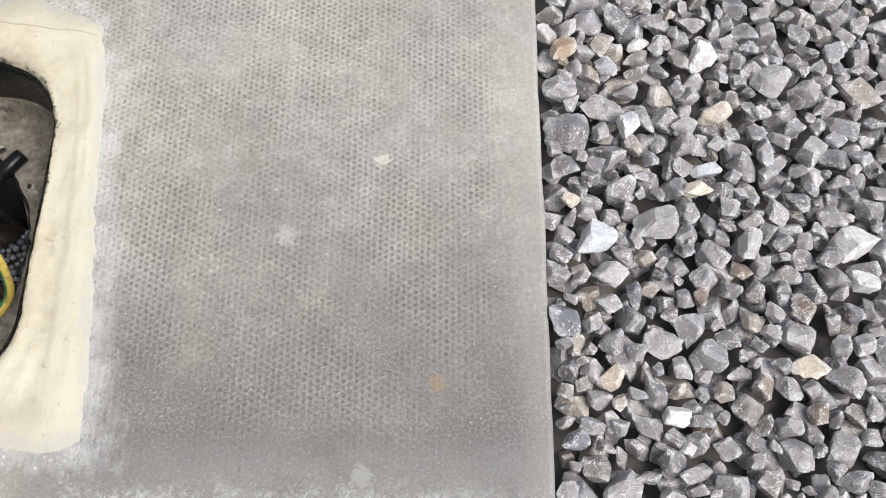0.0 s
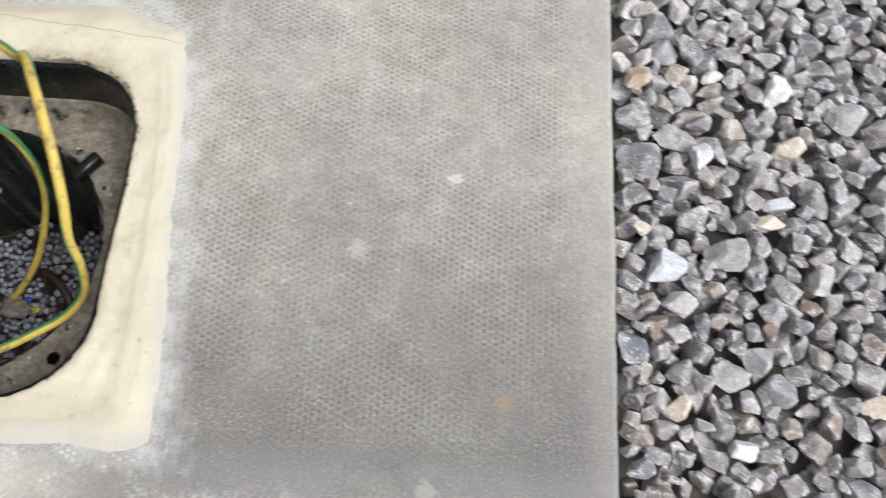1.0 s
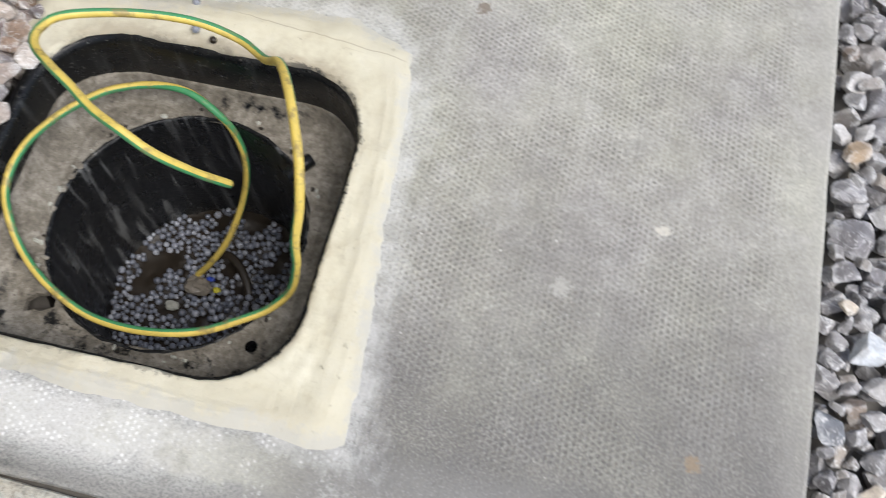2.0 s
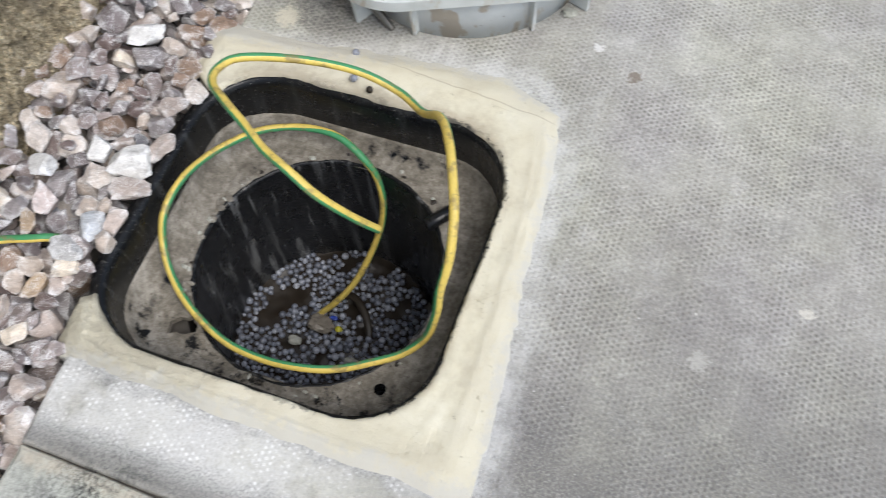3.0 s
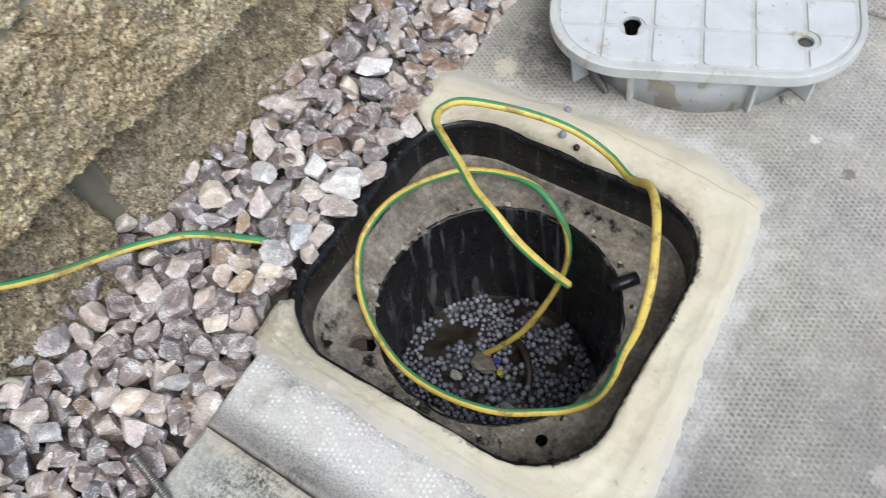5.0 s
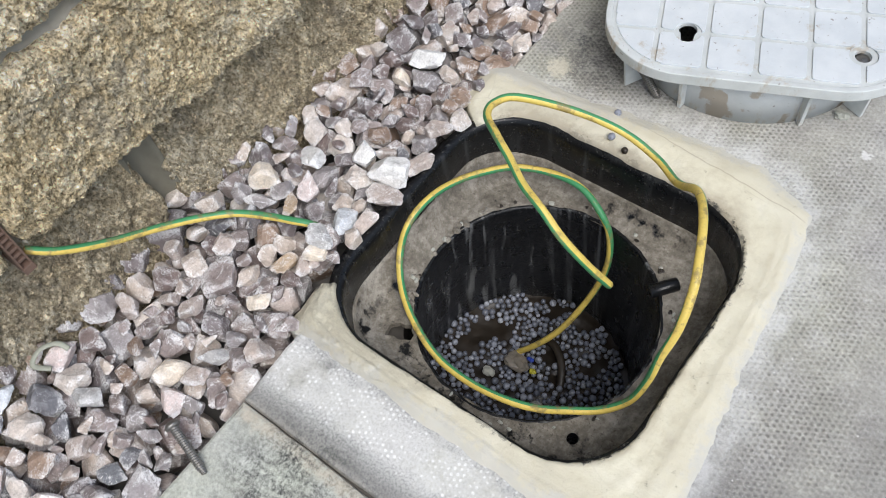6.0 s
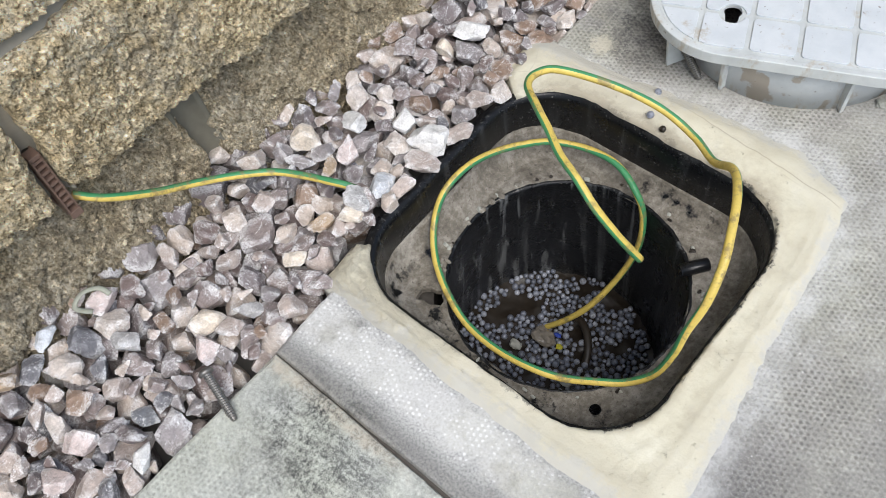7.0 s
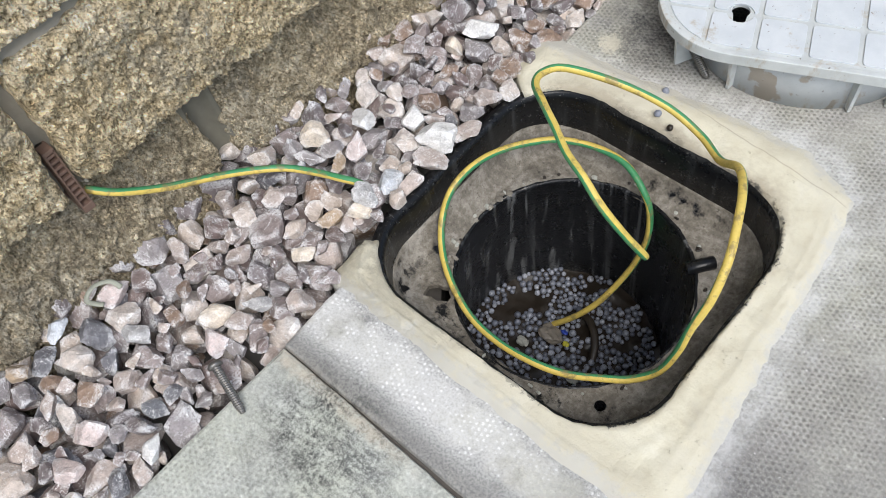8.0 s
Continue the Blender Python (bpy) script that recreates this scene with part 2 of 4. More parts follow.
def mortar_material():
    n = Nodes("cream_mortar")
    big, mid, fine = n.noise(16, 4, 0.6), n.noise(90, 5, 0.65), n.noise(900, 3)
    base = n.ramp(n.math("ADD", n.math("MULTIPLY", big, 0.6), n.math("MULTIPLY", mid, 0.4)),
                  [(0.34, (0.545, 0.495, 0.37)), (0.47, (0.655, 0.615, 0.475)), (0.62, (0.735, 0.70, 0.565))])
    pits = n.span(n.noise(150, 5, 0.75), 0.64, 0.70)
    base = n.mix(n.math("MULTIPLY", pits, 0.55), base, (0.32, 0.28, 0.20))
    worn = n.math("MULTIPLY", n.span(n.noise(130, 7, 0.8), 0.40, 0.58, 0.25, 1.0), n.math("MULTIPLY", n.span(n.xyz()[0], -0.46, -0.57), n.span(n.xyz()[1], 0.18, 0.12)))
    base = n.mix(n.math("MULTIPLY", worn, 0.75), base, (0.43, 0.40, 0.315))
    crack = n.math("MULTIPLY", n.span(n.cells(9, "DISTANCE_TO_EDGE", vec=n.stretch(1, 1, 1)), 0.0, 0.006, 1, 0), n.span(n.noise(13, 2), 0.5, 0.6))
    base = n.mix(n.math("MULTIPLY", crack, 0.22), base, (0.28, 0.24, 0.17))
    grey = n.span(n.noise(27, 5, 0.7), 0.55, 0.75)
    base = n.mix(n.math("MULTIPLY", grey, 0.4), base, (0.5, 0.47, 0.40))
    x, y, z = n.xyz()
    out = n.math("MAXIMUM", n.math("SUBTRACT", x, n.math("SUBTRACT", -0.293, n.math("MULTIPLY", n.math("SUBTRACT", y, 0.068), 0.1075))), n.math("MAXIMUM", n.math("SUBTRACT", n.math("SUBTRACT", y, n.span(x, -0.56, -0.44, 0.374, 0.398)), n.span(x, -0.385, -0.325, 0.0, -0.016)), n.math("SUBTRACT", 0.070, y)))
    rag = n.math("ADD", out, n.math("MULTIPLY", n.math("SUBTRACT", n.noise(45, 8, 0.82), 0.5), 0.06))
    base = n.mix(n.span(rag, -0.030, -0.008, 0.0, 0.6), base, (0.565, 0.525, 0.41))
    base = n.mix(n.span(rag, -0.008, 0.004, 0.0, 0.9), base, (0.53, 0.515, 0.46))
    base = n.mix(n.span(n.noise(420, 4, 0.7), 0.56, 0.74, 0.0, 0.22), base, (0.42, 0.37, 0.27))
    score = n.math("SUBTRACT", n.math("ADD", y, n.math("MULTIPLY", n.math("SUBTRACT", n.noise(50, 3), 0.5), 0.004)), n.math("SUBTRACT", 0.3345, n.math("MULTIPLY", x, 0.107)))
    score = n.math("MULTIPLY", n.span(n.math("ABSOLUTE", score), 0.0002, 0.0009, 1, 0), n.math("MULTIPLY", n.span(x, -0.50, -0.45), n.span(x, -0.335, -0.325, 1, 0)))
    base = n.mix(n.math("MULTIPLY", score, 0.55), base, (0.36, 0.31, 0.22))
    # black bitumen smeared over the inner edge, brown mud beside the frame
    qx = n.math("MAXIMUM", n.math("SUBTRACT", n.math("ABSOLUTE", n.math("SUBTRACT", x, -0.480)), 0.0705), 0.0)
    qy = n.math("MAXIMUM", n.math("SUBTRACT", n.math("ABSOLUTE", n.math("SUBTRACT", y, 0.2175)), 0.0655), 0.0)
    rim = n.math("SUBTRACT", n.math("SQRT", n.math("ADD", n.math("MULTIPLY", qx, qx), n.math("MULTIPLY", qy, qy))), 0.062)
    mud = n.math("MULTIPLY", n.span(n.math("ADD", rim, n.math("MULTIPLY", n.math("SUBTRACT", n.noise(60, 6, 0.75), 0.5), 0.03)), 0.004, 0.016, 1, 0), n.span(y, 0.31, 0.35, 0.1, 0.75))
    base = n.mix(mud, base, (0.40, 0.345, 0.255))
    tar = n.math("MULTIPLY", n.span(n.math("ADD", rim, n.math("MULTIPLY", n.math("SUBTRACT", n.noise(130, 6, 0.8), 0.5), 0.022)), 0.0025, 0.005, 1, 0), n.math("MULTIPLY", n.span(n.noise(28, 3, 0.6), 0.44, 0.52), n.span(x, -0.46, -0.38, 0.35, 1.0)))
    base = n.mix(n.math("MULTIPLY", tar, 0.95), base, (0.025, 0.025, 0.027))
    trowel = n.math("ADD", n.noise(95, 3, 0.55, vec=n.stretch(1, 0.12, 1)), n.math("MULTIPLY", n.noise(95, 3, 0.55, vec=n.stretch(0.12, 1, 1)), 0.8))
    h = n.math("ADD", n.math("ADD", n.math("MULTIPLY", trowel, 1.0), n.math("MULTIPLY", n.noise(330, 5, 0.75), 0.6)), n.math("ADD", n.math("MULTIPLY", pits, -0.8), n.math("MULTIPLY", worn, -1.2)))
    n.set(Base_Color=base, Roughness=0.85, Normal=n.bump(h, 0.6, 0.0017))
    return n.material


def gravel_material(name, stops, veins, single=False):
    """Crushed limestone: mottled, frosted with white scratches, some with thin veins."""
    n = Nodes(name)
    base = stops if single else n.ramp(n.geo.outputs["Random Per Island"], stops, True)
    mid, fine = n.noise(110, 6, 0.75), n.noise(650, 6, 0.75)
    mottle = n.ramp(n.math("ADD", n.math("MULTIPLY", mid, 0.6), n.math("MULTIPLY", fine, 0.4)),
                    [(0.36, (0.5, 0.49, 0.485)), (0.46, (0.84, 0.835, 0.83)), (0.55, (1.06, 1.06, 1.06)), (0.65, (1.4, 1.4, 1.4))])
    base = n.mix(1.0, base, mottle, "MULTIPLY")
    scratch = n.span(n.noise(60, 7, 0.8, 2.0, vec=n.stretch(1, 0.3, 0.6)), 0.55, 0.64)
    base = n.mix(n.math("MULTIPLY", scratch, n.span(fine, 0.44, 0.56, 0.0, 0.85)), base, (0.8, 0.79, 0.78))
    thin = n.math("ABSOLUTE", n.math("SUBTRACT", n.noise(66, 3, 0.6, 1.2, vec=n.stretch(1, 1.5, 0.8)), 0.5))
    some = n.math("MULTIPLY", n.span(n.noise(40, 2), 0.5, 0.56), veins)
    base = n.mix(n.math("MULTIPLY", n.span(thin, 0.0, 0.017, 1, 0), some), base, (0.88, 0.87, 0.86))
    bent = n.tree.nodes.new("ShaderNodeVectorMath")
    bent.operation = "ADD"
    n.put(bent, 0, n.where)
    n.put(bent, 1, n.stretch(0.02, 0.02, 0.02))
    crackle = n.cells(n.span(n.noise(25, 2), 0.3, 0.7, 60, 190), "DISTANCE_TO_EDGE", vec=bent.outputs[0])
    crackle = n.math("ADD", crackle, n.math("MULTIPLY", n.math("SUBTRACT", n.noise(420, 4, 0.7), 0.5), 0.22))
    base = n.mix(n.math("MULTIPLY", n.span(crackle, 0.0, 0.026, 0.8, 0.0), n.span(n.noise(70, 3, 0.6), 0.50, 0.57)), base, (0.86, 0.86, 0.86))
    edge = n.span(n.geo.outputs["Pointiness"], 0.54, 0.605, 0.0, 0.62)
    base = n.mix(n.math("MULTIPLY", edge, n.span(fine, 0.40, 0.52)), base, (0.82, 0.82, 0.82))
    h = n.math("ADD", n.math("MULTIPLY", mid, 1.0), n.math("MULTIPLY", fine, 0.6))
    n.set(Base_Color=base, Roughness=n.span(mid, 0.35, 0.65, 0.42, 0.75), Normal=n.bump(h, 0.7, 0.001))
    return n.material


def rock_face_material():
    n = Nodes("buff_rock_face")
    big, mid, fine = n.noise(9, 4, 0.6), n.noise(90, 6, 0.75), n.noise(380, 5, 0.7)
    grain = n.cells(330)
    base = n.ramp(n.math("ADD", n.math("ADD", n.math("MULTIPLY", big, 0.25), n.math("MULTIPLY", mid, 0.4)), n.math("MULTIPLY", fine, 0.35)),
                  [(0.38, (0.20, 0.145, 0.07)), (0.45, (0.55, 0.44, 0.26)), (0.51, (0.77, 0.66, 0.445)), (0.58, (0.93, 0.86, 0.69))])
    base = n.mix(n.math("MULTIPLY", n.span(grain, 0.1, 0.35, 1, 0), n.span(n.noise(200, 3), 0.5, 0.62, 0, 0.6)), base, (0.80, 0.73, 0.58))
    grey = n.span(n.noise(13, 6, 0.75, vec=n.stretch(1, 1.3, 1)), 0.50, 0.66)
    base = n.mix(n.math("MULTIPLY", grey, 0.6), base, (0.30, 0.285, 0.245))
    z = n.xyz()[2]
    # damp low stone, with the shade under the overhanging course painted into its colour
    damp_shade = n.span(n.math("ADD", z, n.math("MULTIPLY", n.noise(25, 5, 0.7), 0.14)), 0.11, 0.225, 0.85, 0.0)
    damp_shade = n.math("MULTIPLY", damp_shade, n.span(n.xyz()[1], 0.07, 0.12, 1.0, 0.92))
    base = n.mix(n.math("MULTIPLY", damp_shade, n.span(mid, 0.36, 0.62, 1.0, 0.5)), base, (0.185, 0.16, 0.12))
    grains = n.ramp(n.cells(420, out="Color"), [(0.12, (0.72, 0.69, 0.64)), (0.42, (1.22, 1.2, 1.17)), (0.72, (1.45, 1.42, 1.38)), (0.88, (2.2, 2.15, 2.1))])
    base = n.mix(0.85, base, grains, "MULTIPLY")
    base = n.mix(n.span(fine, 0.375, 0.475, 0.65, 0.0), base, (0.14, 0.105, 0.053))
    h = n.math("ADD", n.math("ADD", n.math("MULTIPLY", mid, 0.8), n.math("MULTIPLY", fine, 0.9)), n.math("MULTIPLY", grain, -0.35))
    n.set(Base_Color=base, Roughness=0.88, Normal=n.bump(h, 1.0, 0.008))
    return n.material


def black_plastic_material(name, mud_from, mud_to, streaks):
    """Glossy black moulded plastic under a film of dried grey mud."""
    n = Nodes(name)
    mid, fine = n.noise(55, 5, 0.65), n.noise(600, 3)
    mud = n.span(n.math("ADD", n.noise(17, 5, 0.7), n.math("MULTIPLY", n.math("SUBTRACT", mid, 0.5), 0.5)), mud_from, mud_to)
    if not streaks:
        mud = n.math("MULTIPLY", mud, n.math("SUBTRACT", 1.0, n.math("MULTIPLY", n.span(n.xyz()[1], 0.165, 0.12), n.span(n.math("ADD", n.math("MULTIPLY", n.noise(45, 4, 0.6), 0.7), n.math("MULTIPLY", n.noise(240, 5, 0.75), 0.3)), 0.535, 0.60))))
    mudc = n.ramp(n.math("ADD", n.math("MULTIPLY", n.noise(34, 6, 0.75), 0.6), n.math("MULTIPLY", n.noise(170, 5, 0.75), 0.4)), [(0.36, (0.085, 0.074, 0.058)), (0.49, (0.18, 0.161, 0.131)), (0.62, (0.33, 0.305, 0.26))])
    mudc = n.mix(n.span(n.noise(320, 3, 0.7), 0.58, 0.7, 0, 0.6), mudc, (0.06, 0.05, 0.04))
    base = n.mix(mud, (0.008, 0.0085, 0.0095), mudc)
    if streaks:
        s = n.span(n.noise(85, 3, 0.6, vec=n.stretch(1, 1, 0.012)), 0.53, 0.63)
        s = n.math("MULTIPLY", s, n.span(n.noise(26, 3, 0.6, vec=n.stretch(1, 1, 0.22)), 0.36, 0.6, 0.12, 1.0))
        base = n.mix(n.math("MULTIPLY", s, streaks), base, (0.19, 0.195, 0.195))
        # sparkle of the wet plastic, painted in as pale specks
        specks = n.span(n.noise(430, 3, 0.6), 0.63, 0.70)
        base = n.mix(n.math("MULTIPLY", specks, 0.5), base, (0.27, 0.26, 0.24))
    n.set(Specular_IOR_Level=0.3)
    n.set(Base_Color=base, Roughness=n.span(n.math("ADD", mud, n.math("MULTIPLY", mid, 0.2)), 0.0, 1.0, 0.26, 0.9),
          Normal=n.bump(n.math("ADD", n.math("MULTIPLY", mud, mid), n.math("MULTIPLY", n.noise(360, 4, 0.7) if streaks > 0.3 else fine, 0.6 if streaks > 0.3 else 0.15)), 0.6, 0.002))
    return n.material


def sheath_material(name, colour):
    n = Nodes(name)
    mid = n.noise(120, 4, 0.7)
    smear = n.span(n.noise(70, 5, 0.75), 0.50, 0.64, 0, 0.75)
    base = n.mix(n.span(mid, 0.35, 0.65, 0.0, 0.25), colour, tuple(c * 0.55 for c in colour))
    base = n.mix(smear, base, (0.23, 0.17, 0.075))
    n.set(Base_Color=base, Roughness=n.span(mid, 0.3, 0.7, 0.38, 0.6), Normal=n.bump(mid, 0.12, 0.0006))
    return n.material


def lid_material(name, low, high, dirt, mud=0.0):
    n = Nodes(name)
    mid, fine = n.noise(40, 5, 0.65), n.noise(500, 3)
    base = n.mix(n.span(mid, 0.3, 0.7), low, high)
    stain = n.math("MULTIPLY", n.span(n.noise(33, 6, 0.75, vec=n.stretch(1, 1, 0.4)), 0.62 - 0.12 * dirt, 0.74 - 0.1 * dirt), 0.75)
    base = n.mix(stain, base, (0.40, 0.335, 0.25))
    if mud:
        splash = n.span(n.math("ADD", n.noise(38, 2, 0.5, vec=n.stretch(1, 1, 0.5)), n.math("MULTIPLY", n.math("SUBTRACT", n.noise(190, 5, 0.75), 0.5), 0.16)), 0.575, 0.615, 0.0, mud)
        base = n.mix(splash, base, n.mix(mid, (0.24, 0.18, 0.115), (0.38, 0.305, 0.215)))
    base = n.mix(n.math("MULTIPLY", n.span(n.noise(250, 3), 0.68, 0.74), 0.7), base, (0.13, 0.1, 0.075))
    n.set(Base_Color=base, Roughness=n.span(mid, 0.3, 0.7, 0.42, 0.62), Normal=n.bump(fine, 0.15, 0.0006))
    return n.material


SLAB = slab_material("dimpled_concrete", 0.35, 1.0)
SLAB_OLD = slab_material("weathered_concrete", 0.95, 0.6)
MORTAR = mortar_material()
POINTING = plain("grey_pointing", (0.35, 0.325, 0.27), 0.85, 0, 0.2, 180, 0.4)
# darker olive mortar low down, its colour also carrying shade under the overhang
SHADED_OLIVE_POINTING = plain("shaded_olive_pointing", (0.17, 0.16, 0.125), 0.75, 0, 0.25, 120, 0.4)
SOIL = plain("dark_soil", (0.12, 0.108, 0.095), 0.95, 0, 0.35, 120, 0.8)
GREY_STONE = gravel_material("grey_limestone", [
    (0.0, (0.267, 0.258, 0.264)), (0.16, (0.340, 0.326, 0.329)), (0.30, (0.216, 0.207, 0.218)), (0.42, (0.382, 0.369, 0.371)), (0.54, (0.294, 0.270, 0.252)),
    (0.66, (0.359, 0.349, 0.364)), (0.76, (0.317, 0.300, 0.297)), (0.84, (0.460, 0.446, 0.444)), (0.90, (0.386, 0.341, 0.297)), (0.945, (0.529, 0.510, 0.499)), (0.97, (0.276, 0.221, 0.183))], 0.85)
PINK_STONE = gravel_material("mixed_pink_limestone", [
    (0.0, (0.280, 0.232, 0.220)), (0.16, (0.177, 0.150, 0.150)), (0.30, (0.457, 0.383, 0.342)), (0.44, (0.200, 0.151, 0.140)),
    (0.56, (0.288, 0.261, 0.261)), (0.66, (0.528, 0.448, 0.386)), (0.78, (0.296, 0.208, 0.154)), (0.87, (0.153, 0.151, 0.165)), (0.92, (0.608, 0.539, 0.484))], 0.7)
ROCK = rock_face_material()
FRAME_BLACK = black_plastic_material("black_frame_plastic", 0.72, 0.92, 0.16)
LEDGE_MUD = black_plastic_material("muddy_ledge_plastic", 0.28, 0.37, 0.0)
SHAFT_BLACK = black_plastic_material("streaked_shaft_plastic", 0.74, 0.9, 0.6)
BLACK = black_plastic_material("black_plastic", 0.7, 0.9, 0.0)
MUD = plain("wet_brown_mud", (0.03, 0.022, 0.0145), 0.42, 0, 0.4, 90, 0.9)


def bead_material():
    n = Nodes("grey_polystyrene")
    base = n.ramp(n.geo.outputs["Random Per Island"], [(0.0, (0.11, 0.12, 0.148)), (0.3, (0.18, 0.197, 0.243)), (0.65, (0.25, 0.268, 0.32)), (1.0, (0.38, 0.40, 0.455))])
    base = n.mix(n.span(n.noise(420, 4, 0.7), 0.5, 0.66, 0.0, 0.6), base, (0.11, 0.095, 0.08))
    n.set(Base_Color=base, Roughness=0.32, Normal=n.bump(n.noise(900, 2), 0.15, 0.0005))
    return n.material


BEAD = bead_material()
YELLOW = sheath_material("yellow_sheath", (0.68, 0.515, 0.115))
GREEN = sheath_material("green_sheath", (0.06, 0.27, 0.11))
COPPER = plain("dull_copper", (0.5, 0.33, 0.16), 0.45, 0.6)
LID = lid_material("pale_grey_plastic", (0.48, 0.505, 0.50), (0.575, 0.60, 0.595), 0.7)
LID_PAD = lid_material("pale_blue_grey_plastic", (0.54, 0.575, 0.60), (0.62, 0.65, 0.67), 0.3)
LID_SKIRT = lid_material("mud_marked_grey_plastic", (0.47, 0.50, 0.515), (0.56, 0.585, 0.595), 0.8, 0.7)
STEEL = plain("dull_zinc_steel", (0.25, 0.24, 0.225), 0.45, 0.8, 0.25, 350, 0.3)
BROWN = plain("brown_plastic", (0.165, 0.105, 0.08), 0.55, 0, 0.2)
SCRAP = plain("pale_scrap", (0.40, 0.40, 0.35), 0.6)
BLUE = plain("blue_plastic", (0.03, 0.07, 0.42), 0.4)
LIME = plain("yellow_plastic", (0.55, 0.5, 0.04), 0.5)
LEAF = plain("rotten_brown_plastic", (0.032, 0.023, 0.014), 0.5, 0, 0.35, 150, 0.5)
FILM = plain("dirty_clear_film", (0.25, 0.22, 0.18), 0.3, 0, 0.3, 110, 0.4)
FILM_PALE = plain("grimy_pale_plastic", (0.36, 0.37, 0.30), 0.6, 0, 0.4, 130, 0.5)
HOLE = plain("hole_shade", (0.02, 0.018, 0.015), 0.9)


# ---- mesh helpers ----
def mesh_of(name, verts, faces, smooth=False):
    me = bpy.data.meshes.new(name)
    me.from_pydata([tuple(map(float, v)) for v in verts], [], faces)
    if smooth:
        me.polygons.foreach_set("use_smooth", [True] * len(me.polygons))
    me.update()
    return me


def part(name, shape, material, parent=None, label=""):
    """Links a bmesh or mesh as one object, under parent where given."""
    if isinstance(shape, bmesh.types.BMesh):
        me = bpy.data.meshes.new(name)
        bmesh.ops.recalc_face_normals(shape, faces=shape.faces)
        shape.to_mesh(me)
        shape.free()
    else:
        me = shape
    if not me.materials:
        me.materials.append(material)
    ob = new(name, me)
    if parent:
        ob.parent = parent
    return tagged(ob, label)


def smooth(bm):
    for f in bm.faces:
        f.smooth = True
    return bm


def rounded_loop(w, d, r, n=10, cx=0.0, cy=0.0, turn=0.0):
    """Points round a rectangle with round corners, anticlockwise from its right lower corner."""
    pts = []
    for k, (sx, sy) in enumerate(((1, -1), (1, 1), (-1, 1), (-1, -1))):
        for i in range(n + 1):
            a = radians(-90 + 90 * k + 90 * i / n)
            pts.append((sx * (w / 2 - r) + r * math.cos(a), sy * (d / 2 - r) + r * math.sin(a)))
    c, s = math.cos(turn), math.sin(turn)
    return [(cx + c * x - s * y, cy + s * x + c * y) for x, y in pts]


def ring_loop(cx, cy, r, n=48):
    return [(cx + r * math.cos(2 * math.pi * i / n), cy + r * math.sin(2 * math.pi * i / n)) for i in range(n)]


def plate(outer, holes, z0, z1, bevel=0.0):
    """A flat plate between two heights, with holes right through it."""
    bm = bmesh.new()
    edges = []
    for loop in (outer, *holes):
        vs = [bm.verts.new((x, y, z1)) for x, y in loop]
        edges += [bm.edges.new((vs[i], vs[(i + 1) % len(vs)])) for i in range(len(vs))]
    bmesh.ops.triangle_fill(bm, edges=edges, use_beauty=True, use_dissolve=False)
    faces = list(bm.faces)
    made = bmesh.ops.extrude_face_region(bm, geom=faces)
    for v in (g for g in made["geom"] if isinstance(g, bmesh.types.BMVert)):
        v.co.z = z0
    bmesh.ops.recalc_face_normals(bm, faces=bm.faces)
    if bevel:
        sharp = [e for e in bm.edges if len(e.link_faces) == 2 and e.calc_face_angle(0) > 1.0 and min(v.co.z for v in e.verts) > z1 - 1e-5]
        bmesh.ops.bevel(bm, geom=sharp, offset=bevel, segments=2, profile=0.5, affect="EDGES")
    return bm


def loft(loops, closed=True):
    """Skin between equal rings of 3D points."""
    n = len(loops[0])
    verts = [p for loop in loops for p in loop]
    faces = []
    for k in range(len(loops) - 1):
        for i in range(n if closed else n - 1):
            j = (i + 1) % n
            faces.append((k * n + i, k * n + j, (k + 1) * n + j, (k + 1) * n + i))
    return verts, faces


def box(x0, x1, y0, y1, z0, z1, bevel=0.0):
    bm = bmesh.new()
    bmesh.ops.create_cube(bm, size=1)
    for v in bm.verts:
        v.co = ((x0 + x1) / 2 + v.co.x * (x1 - x0), (y0 + y1) / 2 + v.co.y * (y1 - y0), (z0 + z1) / 2 + v.co.z * (z1 - z0))
    if bevel:
        bmesh.ops.bevel(bm, geom=list(bm.edges), offset=bevel, segments=2, profile=0.5, affect="EDGES")
    return bm


def spline(points, per=10):
    """A smooth line through points of any dimension."""
    p = np.array([points[0], *points, points[-1]], float)
    out = []
    for i in range(1, len(p) - 2):
        for t in np.linspace(0, 1, per, endpoint=False):
            a, b, c, d = p[i - 1:i + 3]
            out.append(0.5 * (2 * b + (c - a) * t + (2 * a - 5 * b + 4 * c - d) * t * t + (3 * b - a - 3 * c + d) * t ** 3))
    return np.array([*out, p[-2]])


def lumps(x, y, z, scale, seed=0.0, octaves=4):
    return noise.fractal(Vector((x * scale + seed, y * scale - seed, z * scale + 2 * seed)), 0.9, 2.1, octaves)


# ---- setting: ground, paving, mortar ----
SX, SY = -0.482, 0.217
ground = part("ground", plate([(-60, -60), (60, -60), (60, 60), (-60, 60)], [ring_loop(SX - 0.002, SY, 0.116, 40)], -0.20, -0.085), SOIL)
tagged(ground, "bare dark soil under the gravel and paving", "ground", kind="structure")

pavement = part("pavement", box(-0.598, -0.004, -0.0036, 0.0012, -0.0395, -0.006), SOIL)
tagged(pavement, "dark open joint between square paving slabs", "pavement", kind="structure")
part("joint", box(-0.62, -0.004, 0.6145, 0.6215, -0.04, -0.006), POINTING, pavement)


def paving_slab(corners, holes, material, label=""):
    bm = plate(corners, holes, -0.04, 0.0, 0.0035)
    return part("paving_slab", bm, material, pavement, label)


